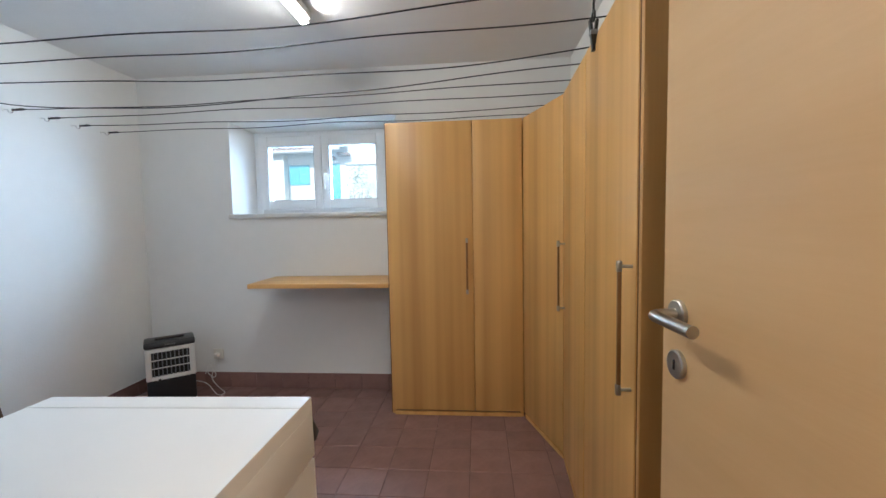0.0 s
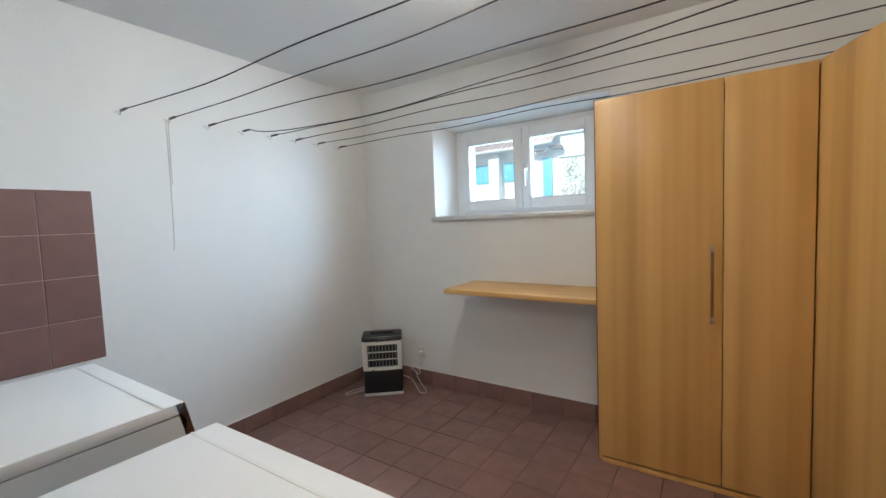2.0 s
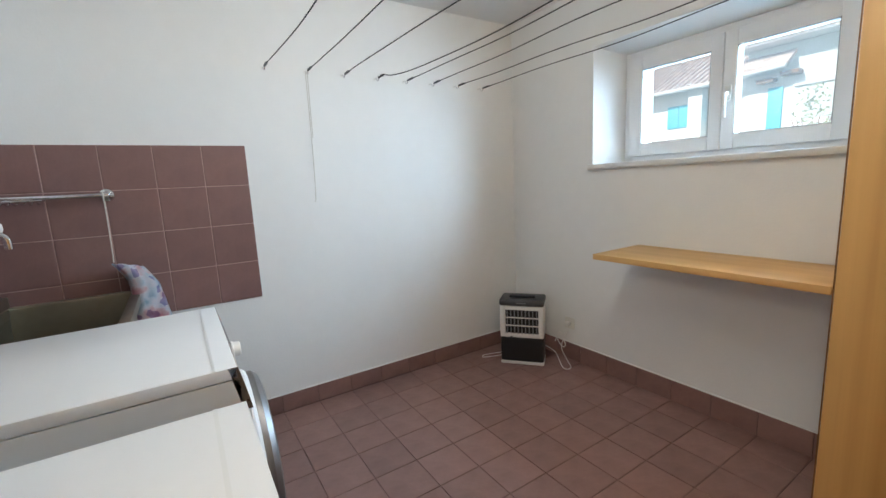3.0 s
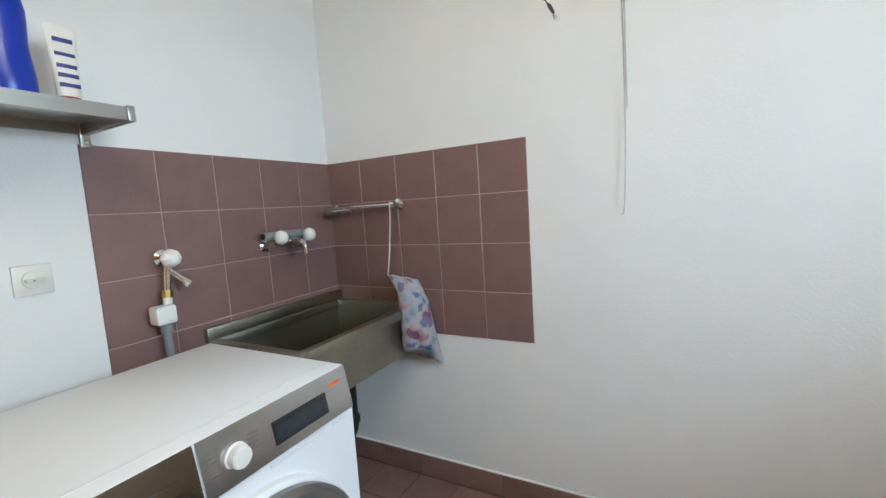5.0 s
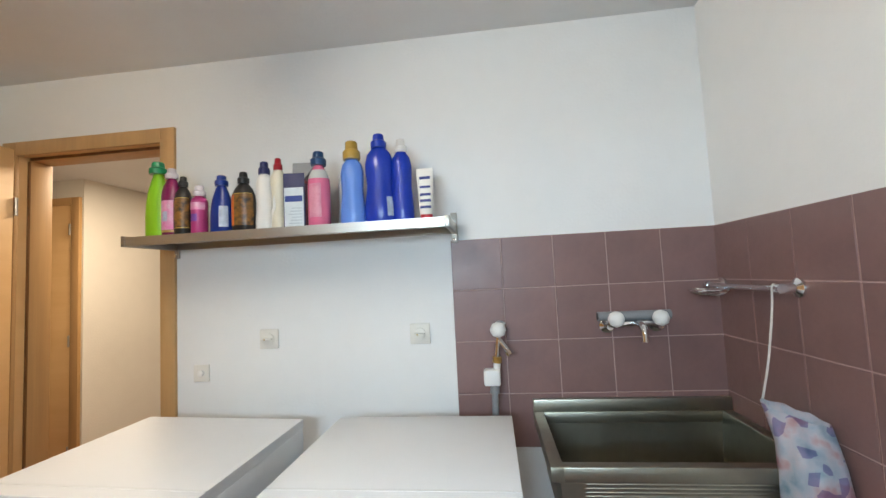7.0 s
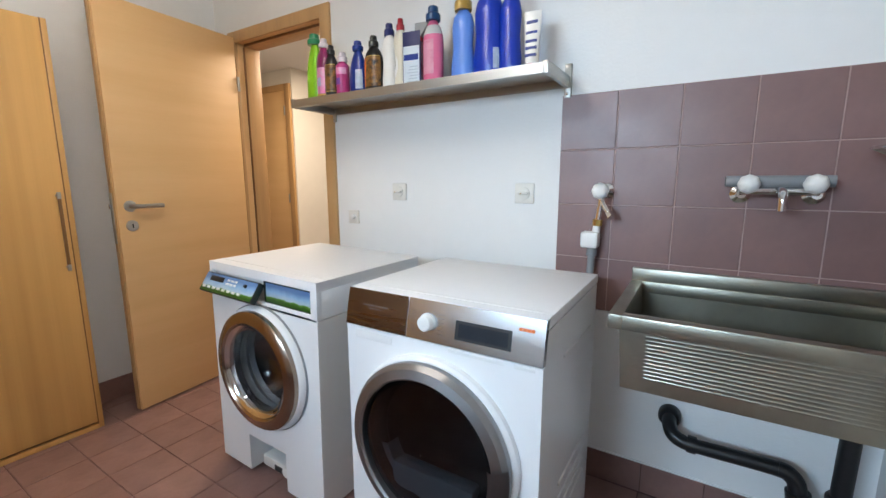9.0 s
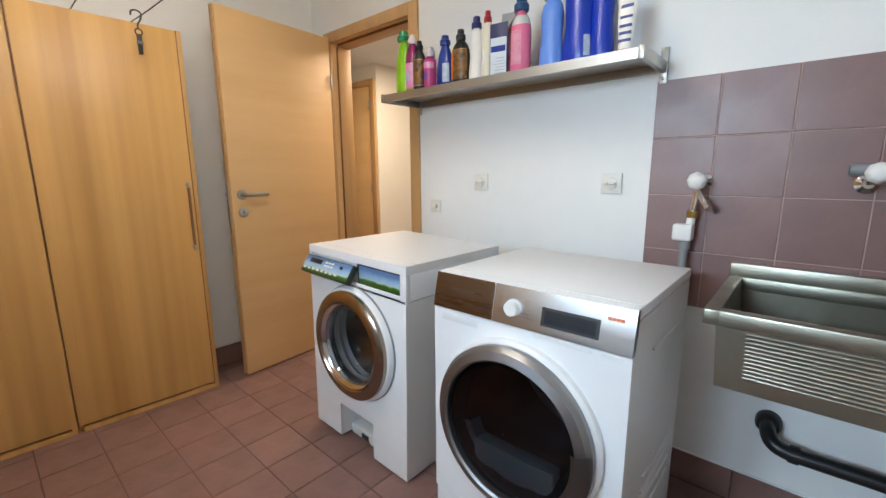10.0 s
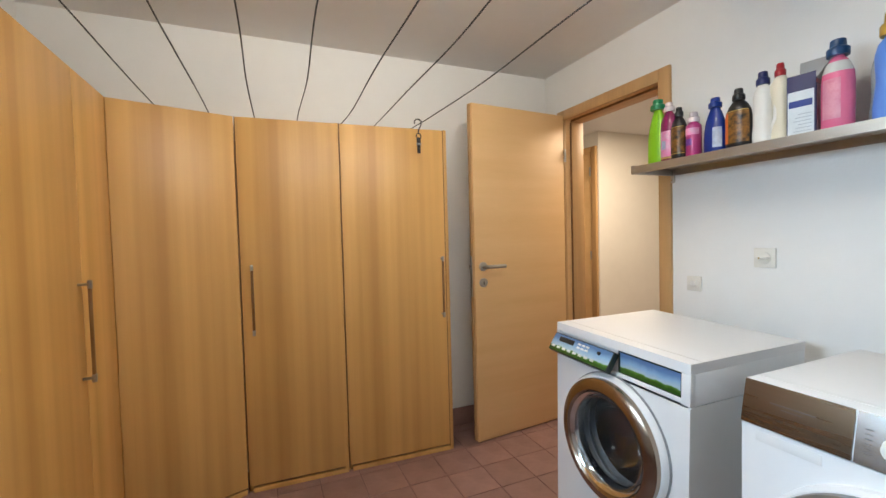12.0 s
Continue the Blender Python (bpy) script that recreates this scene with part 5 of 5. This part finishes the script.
cable = thing("power_cable", (0, 0, 0), "white power cable looped beside the dehumidifier", "cable")
part("cord", tube(bm_new(), smooth_path([(0.43, 2.64, 0.10), (0.50, 2.66, 0.07), (0.60, 2.62, 0.008), (0.63, 2.66, 0.006), (0.56, 2.70, 0.03), (0.50, 2.72, 0.08), (0.49, 2.745, 0.13), (0.52, 2.755, 0.20), (0.523, 2.75, 0.245)], 7), 0.0028, 8), M_WHITE_PLASTIC, cable)
part("cord", tube(bm_new(), smooth_path([(0.47, 2.69, 0.13), (0.48, 2.72, 0.19), (0.50, 2.73, 0.15), (0.52, 2.735, 0.11), (0.50, 2.73, 0.09), (0.47, 2.715, 0.14), (0.49, 2.73, 0.185)], 6), 0.0028, 8), M_WHITE_PLASTIC, cable)
part("cord", tube(bm_new(), smooth_path([(0.30, 2.46, 0.06), (0.24, 2.42, 0.03), (0.15, 2.33, 0.006), (0.12, 2.36, 0.006), (0.18, 2.45, 0.02), (0.27, 2.52, 0.05)], 6), 0.0028, 8), M_WHITE_PLASTIC, cable)
part("plug", box(bm_new(), 0.508, 0.538, 2.735, 2.771, 0.238, 0.266, 0.006), M_WHITE_PLASTIC, cable)
sock = thing("wall_socket", (0.523, 2.78, 0.252), "white socket plate low on the window wall", "socket")
part("plate", box(bm_new(), -0.038, 0.038, -0.009, -0.0005, -0.038, 0.038, 0.003), M_CREAM_PLASTIC, sock)

# ---------------------------------------------------------------- clothes lines
W_Y = (1.10, 1.312, 1.512, 1.712, 1.900, 2.085, 2.270, 2.470)
E_Y = (1.035, 1.240, 1.430, 1.645, 1.850, 2.050, 2.255, 2.455)
SAG = ((0.062, 1, 1), (0.030, 1, 1), (0.066, 1.6, 0.9), (0.086, 0.75, 1.4), (0.020, 0.8, 1.2), (0.006, 1, 1), (0.022, 1, 1), (0.004, 1, 1))
for i, (yw, ye, (sag, pa, pb)) in enumerate(zip(W_Y, E_Y, SAG)):
    peak = (pa / (pa + pb)) ** pa * (pb / (pa + pb)) ** pb
    cl = thing("clothes_line", (0.0, yw, 1.836), "dark clothes line strung between wall hooks", "clothes line", "clothes lines")
    pts = []
    for k in range(41):
        s = k / 40
        x = 0.125 + (3.07 - 0.125) * s
        wave = 0.006 * math.sin(5.5 * math.pi * s + 1.7 * i) * math.sin(math.pi * s)
        side = 0.008 * math.sin(4.2 * math.pi * s + 2.3 * i) * math.sin(math.pi * s)
        pts.append((x, (ye - yw) * s + side, 0.010 * s - sag * s ** pa * (1 - s) ** pb / peak + wave))
    part("cord", tube(bm_new(), pts, 0.0024, 6), M_CORD, cl)
    part("tensioner", tube(bm_new(), [(0.048, 0, -0.001), (0.060, 0, 0.0), (0.105, 0, 0.001), (0.128, 0, 0.0)], [0.003, 0.0055, 0.0068, 0.0035], 8), M_BLACK, cl)
    b = tube(bm_new(), smooth_path([(0.0, 0, 0.004), (0.022, 0, 0.002), (0.030, 0, -0.010), (0.042, 0, -0.016), (0.053, 0, -0.008), (0.052, 0, 0.010)], 5), 0.0032, 8)
    part("wall_hook", b, M_CHROME, cl, "small zinc screw hook")
    part("wall_plug", lathe(bm_new(), [(0.009, 0.0005), (0.008, 0.004)], (0, 0, 0.004), 12, axis="X"), M_WHITE_PLASTIC, cl)
    part("end_hook", tube(bm_new(), smooth_path([(3.099, ye - yw, 0.010), (3.075, ye - yw, 0.010), (3.066, ye - yw, 0.016)], 4), 0.0028, 8), M_CHROME, cl)
loose = thing("loose_cord", (0.03, 1.305, 1.83), "pale loose cord hanging from a wall hook", "cord")
part("strand", tube(bm_new(), smooth_path([(0, 0, 0), (-0.006, 0.002, -0.1), (-0.012, 0.004, -0.3), (-0.014, 0.002, -0.5), (-0.012, -0.004, -0.655), (-0.006, -0.014, -0.672)], 6), 0.0025, 6), M_STRING, loose)
part("strand", tube(bm_new(), smooth_path([(0.004, 0.008, 0), (-0.002, 0.009, -0.12), (-0.008, 0.010, -0.33)], 6), 0.0025, 6), M_STRING, loose)

peg = thing("hanging_clip", (2.783, 1.056, 1.828), "black plastic clip hanging by its hook from a line", "clip")
part("hook", tube(bm_new(), smooth_path([(0.0, 0.022, -0.012), (0.0, 0.018, 0.006), (0.0, 0.0, 0.012), (0.0, -0.016, 0.002), (0.0, -0.012, -0.022), (0.0, 0.0, -0.045), (0.0, 0.0, -0.065)], 6), 0.0035, 8), M_BLACK, peg)
part("ring", tube(bm_new(), [(0.0, 0.013 * math.cos(a), -0.075 + 0.013 * math.sin(a)) for a in (2 * math.pi * k / 20 for k in range(21))], 0.003, 8, False), M_BLACK, peg)
for s in (-1, 1):
    j = part("jaw", box(bm_new(), -0.004, 0.004, -0.008, 0.008, -0.082, 0.0, 0.002), M_BLACK, peg)
    j.matrix_local = pose(s * 0.009, 0, -0.085, 0, s * 7, 0)
part("spring", box(bm_new(), -0.010, 0.010, -0.011, 0.011, -0.125, -0.112, 0.003), M_GREY_PLASTIC, peg)

# ---------------------------------------------------------------- outside the window
M_GROUND = material("garden_ground", (0.16, 0.17, 0.10), 0.95, vary=0.4, scale=0.8, bump=0.5)
b = bm_new()
box(b, -60, 60, 3.26, 140, 0.6, 1.0)
solid("ground", b, M_GROUND, "sunlit ground outside the window", "ground", kind="structure")
M_FACADE = material("white_render", (0.80, 0.79, 0.75), 0.9, vary=0.06, scale=1.2, bump=0.2)
M_TEAL = material("turquoise_paint", (0.06, 0.47, 0.58), 0.5, vary=0.12, scale=3)
M_ROOF = material("brown_roof_tile", (0.58, 0.45, 0.38), 0.8, vary=0.35, scale=3)
M_EAVE = material("brown_timber", (0.26, 0.14, 0.06), 0.7, vary=0.3, scale=4)
M_GUTTER = material("grey_white_gutter", (0.62, 0.62, 0.62), 0.4, vary=0.1, scale=4)
M_PALEGREEN = material("grey_green_render", (0.66, 0.70, 0.66), 0.9, vary=0.08, scale=1.0)
house = thing("neighbour_house", (0, 21.4, 1.0), "white neighbouring house with turquoise shutters and brown roof", "house")
# local z counts from the ground
b = bm_new()
box(b, -16, 4.0, 0.0, 7.0, 0.0, 4.05)
part("wall", b, M_FACADE, house)
b = bm_new()
prof = [(-0.75, 3.85), (-0.75, 3.97), (3.6, 6.2), (7.6, 3.9), (7.6, 3.8), (3.6, 6.05)]
vs = [[b.verts.new((x, y, z)) for y, z in prof] for x in (-16.5, 4.4)]
for k in range(6):
    b.faces.new((vs[0][k], vs[0][(k + 1) % 6], vs[1][(k + 1) % 6], vs[1][k]))
b.faces.new(vs[0][::-1])
b.faces.new(vs[1])
bmesh.ops.recalc_face_normals(b, faces=b.faces)
roof = part("roof", b, M_ROOF, house)
b = bm_new()
for i in range(70):
    x = -16.4 + i * 0.3
    tube(b, [(x, -0.76, 3.985), (x, 3.5, 6.17)], 0.07, 6)
tagged(part("tile_row", b, M_ROOF, roof), kind="stuff")
part("gutter", tube(bm_new(), [(-16.5, -0.82, 3.86), (4.4, -0.82, 3.86)], 0.09, 10), M_GUTTER, house)
for x0 in (-14.6, -12.6, -9.28, -7.42):
    w = part("window", box(bm_new(), x0, x0 + 1.1, -0.01, 0.03, 2.25, 3.28), M_GLASS, house)
    for xa in (x0 + 0.005, x0 + 0.555):
        s = part("shutter", box(bm_new(), xa, xa + 0.54, -0.06, -0.012, 2.25, 3.28, 0.01), M_TEAL, w)
        for k in range(8):
            part("slat", box(bm_new(), xa + 0.05, xa + 0.49, -0.070, -0.058, 2.32 + k * 0.115, 2.36 + k * 0.115), M_TEAL, w)
part("pillar", box(bm_new(), -8.10, -7.50, -0.5, -0.01, 0.0, 3.80, 0.01), M_FACADE, house)
# a taller wing with a timber porch
wing = thing("neighbour_house", (0, 19.0, 1.0), "taller white wing with timber beams and a turquoise door", "house")
k19 = (19.0 - 0.635) / (21.4 - 0.635)


def at19(x):
    return 2.328 + (x - 2.328) * k19


def z19(z):
    return 1.231 + (z - 1.231) * k19 - 1.0


b = bm_new()
box(b, at19(-6.15), 5.0, 0.4, 6.0, 0.0, z19(6.0))
part("wall", b, M_PALEGREEN, wing)
b = bm_new()
box(b, at19(-6.05), 5.0, 0.12, 0.405, 0.0, z19(4.9))
part("porch_wall", b, M_FACADE, wing)
b = bm_new()
prof = [(-0.55, z19(4.92)), (-0.55, z19(5.02)), (0.395, z19(5.75)), (0.395, z19(5.62))]
vs = [[b.verts.new((x, y, z)) for y, z in prof] for x in (at19(-6.3), at19(-4.5))]
for k in range(4):
    b.faces.new((vs[0][k], vs[0][(k + 1) % 4], vs[1][(k + 1) % 4], vs[1][k]))
b.faces.new(vs[0][::-1])
b.faces.new(vs[1])
bmesh.ops.recalc_face_normals(b, faces=b.faces)
part("porch_roof", b, M_ROOF, wing)
part("gutter", tube(bm_new(), [(at19(-6.35), -0.60, z19(4.92)), (at19(-4.45), -0.60, z19(5.0))], 0.07, 10), M_GUTTER, wing)
b = bm_new()
box(b, at19(-6.4), 5.3, -0.35, 6.3, z19(6.02), z19(6.14), 0.01)
r2 = part("roof", b, M_GUTTER, wing)
b = bm_new()
for i in range(46):
    x = at19(-6.4) + 0.25 * i
    tube(b, [(x, -0.42, z19(6.17)), (x, 3.0, z19(6.9))], 0.085, 7)
tagged(part("tile_row", b, M_ROOF, r2), kind="stuff")
for x, z in ((-5.25, 4.62), (-4.45, 4.78)):
    part("beam_end", box(bm_new(), at19(x) - 0.26, at19(x) + 0.26, -0.30, 0.118, z19(z) - 0.07, z19(z) + 0.07, 0.01), M_EAVE, wing)
part("door", box(bm_new(), at19(-5.24), at19(-4.74), 0.06, 0.119, z19(2.2), z19(4.35), 0.01), M_TEAL, wing, "turquoise door")
part("window", box(bm_new(), at19(-4.2), at19(-2.9), 0.09, 0.119, z19(3.0), z19(4.25), 0.01), M_PALEGREEN, wing)
part("lintel", box(bm_new(), at19(-4.4), at19(-2.6), 0.02, 0.118, z19(4.25), z19(4.36), 0.01), M_GUTTER, wing)
# a shrub before the wing
shrub = thing("shrub", (at19(-3.35), 17.8, 1.0), "pale green garden shrub before the white house", "shrub")
rs = random.Random(5)
M_LEAF = material("shrub_leaf", (0.42, 0.47, 0.30), 0.6, vary=0.4, scale=5)
b = bm_new()
for k in range(7):
    a = 2 * math.pi * k / 7
    tube(b, [(0, 0, 0.0), (0.25 * math.cos(a), 0.25 * math.sin(a), 0.9), (0.5 * math.cos(a), 0.5 * math.sin(a), 1.7)], [0.04, 0.025, 0.008], 6)
part("stems", b, M_EAVE, shrub)
b = bm_new()
for k in range(240):
    a, rr, z = rs.uniform(0, 6.283), rs.random() ** 0.6, rs.uniform(0.5, 2.7)
    rad = 0.75 * math.sqrt(max(0.05, 1 - ((z - 1.5) / 1.35) ** 2)) * (0.75 + 0.3 * math.sin(3 * a + z * 2))
    c = Vector((rad * rr * math.cos(a), rad * rr * math.sin(a), z))
    n1 = Vector((rs.uniform(-1, 1), rs.uniform(-1, 1), rs.uniform(-1, 1))).normalized() * 0.07
    n2 = n1.orthogonal().normalized() * 0.035
    b.faces.new([b.verts.new(c + n1), b.verts.new(c + n2), b.verts.new(c - n1), b.verts.new(c - n2)])
tagged(part("leaves", b, M_LEAF, shrub), kind="stuff")

# ---------------------------------------------------------------- tiles of the walls, skirting and floor
def lay(parent, name, center, rot, sx, sy, sz, mat):
    ob = new(name, tile(sx, sy, sz, mat, name))
    ob.parent = parent
    ob.matrix_local = pose(*center, *rot)
    return ob


PITCH_S, PITCH_W = 0.964 / 5, 0.972 / 5
TOP = 1.457
PITCH_Z = (TOP - 0.677) / 4
solid("tile_bed_south", box(bm_new(), 0.002, 0.962, 0.0005, 0.0055, 0.679, TOP - 0.001), M_LIGHT_GROUT, "pale grout behind the tiles", "grout", kind="structure")
solid("tile_bed_west", box(bm_new(), 0.0005, 0.0055, 0.0055, 0.970, 0.679, TOP - 0.001), M_LIGHT_GROUT, "pale grout behind the tiles", "grout", kind="structure")
GAP = 0.0035
for i in range(5):
    for j in range(4):
        zc = TOP - (j + 0.5) * PITCH_Z
        lay(wall_south, "tile", ((i + 0.5) * PITCH_S, 0.0015, zc), (-90, 0, 0), PITCH_S - GAP, PITCH_Z - GAP, 0.0065, M_WALL_TILE)
        lay(wall_west, "tile", (0.0015, (i + 0.5) * PITCH_W + 0.003, zc), (90, 0, 90), PITCH_W - GAP, PITCH_Z - GAP, 0.0065, M_WALL_TILE)

skirting = tagged(new("baseboard"), "brown tile skirting with pale sealant along the top", "baseboard", kind="structure")
part("sealant", box(bm_new(), 0.0, 0.007, 0.0, ROOM_Y, BASE_W, BASE_W + 0.005), M_WALL, skirting)
part("sealant", box(bm_new(), 0.0, 1.914, ROOM_Y - 0.007, ROOM_Y, BASE_H, BASE_H + 0.005), M_WALL, skirting)
part("sealant", box(bm_new(), 0.0, 2.120, 0.0, 0.007, BASE_H, BASE_H + 0.005), M_WALL, skirting)
runs = (("W", 0.010, 2.770), ("N", 0.010, 1.912), ("S", 0.010, 2.118), ("E", 0.02, 0.862))
for side, a0, a1 in runs:
    a = a0
    while a < a1 - 0.02:
        e = min(a1, (math.floor((a - 0.008) / 0.2 + 1e-6) + 1) * 0.2 + 0.012) if a > a0 else min(a1, 0.212)
        mid, ln = (a + e) / 2, e - a - 0.004
        if ln > 0.01:
            if side == "W":
                lay(skirting, "tile", (0.001, mid, BASE_W / 2), (90, 0, 90), ln, BASE_W, 0.008, M_FLOOR_TILE)
            elif side == "N":
                lay(skirting, "tile", (mid, ROOM_Y - 0.001, BASE_H / 2), (90, 0, 0), ln, BASE_H, 0.008, M_FLOOR_TILE)
            elif side == "S":
                lay(skirting, "tile", (mid, 0.001, BASE_H / 2), (-90, 0, 0), ln, BASE_H, 0.008, M_FLOOR_TILE)
            else:
                lay(skirting, "tile", (ROOM_X - 0.001, mid, BASE_H / 2), (90, 0, -90), ln, BASE_H, 0.008, M_FLOOR_TILE)
        a = e

part("bed", box(bm_new(), 0.0005, 0.004, 0.0, ROOM_Y, 0.0, BASE_W - 0.002), M_GROUT, skirting)
part("bed", box(bm_new(), 0.004, 1.914, ROOM_Y - 0.004, ROOM_Y - 0.0005, 0.0, BASE_H - 0.002), M_GROUT, skirting)
part("bed", box(bm_new(), 0.004, 2.120, 0.0005, 0.004, 0.0, BASE_H - 0.002), M_GROUT, skirting)
part("bed", box(bm_new(), ROOM_X - 0.004, ROOM_X - 0.0005, 0.02, 0.862, 0.0, BASE_H - 0.002), M_GROUT, skirting)
rt = random.Random(3)
xs = [0.0] + [0.015 + 0.2 * k for k in range(16)] + [ROOM_X]
ys = [0.0] + [0.012 + 0.2 * k for k in range(14)] + [ROOM_Y]
for xa, xb in zip(xs, xs[1:]):
    for ya, yb in zip(ys, ys[1:]):
        if xb - xa < 0.03 or yb - ya < 0.03:
            continue
        lay(floor, "tile", ((xa + xb) / 2, (ya + yb) / 2, -0.0085 + rt.uniform(-0.0004, 0.0004)), (0, 0, 0), xb - xa - 0.004, yb - ya - 0.004, 0.0085, M_FLOOR_TILE)
# threshold in the door opening
solid("threshold", box(bm_new(), DOOR_X0, DOOR_X1, -0.15, 0.0, -0.004, 0.002, 0.0), M_FLOOR_TILE, "brown tiled threshold", "floor", kind="structure")
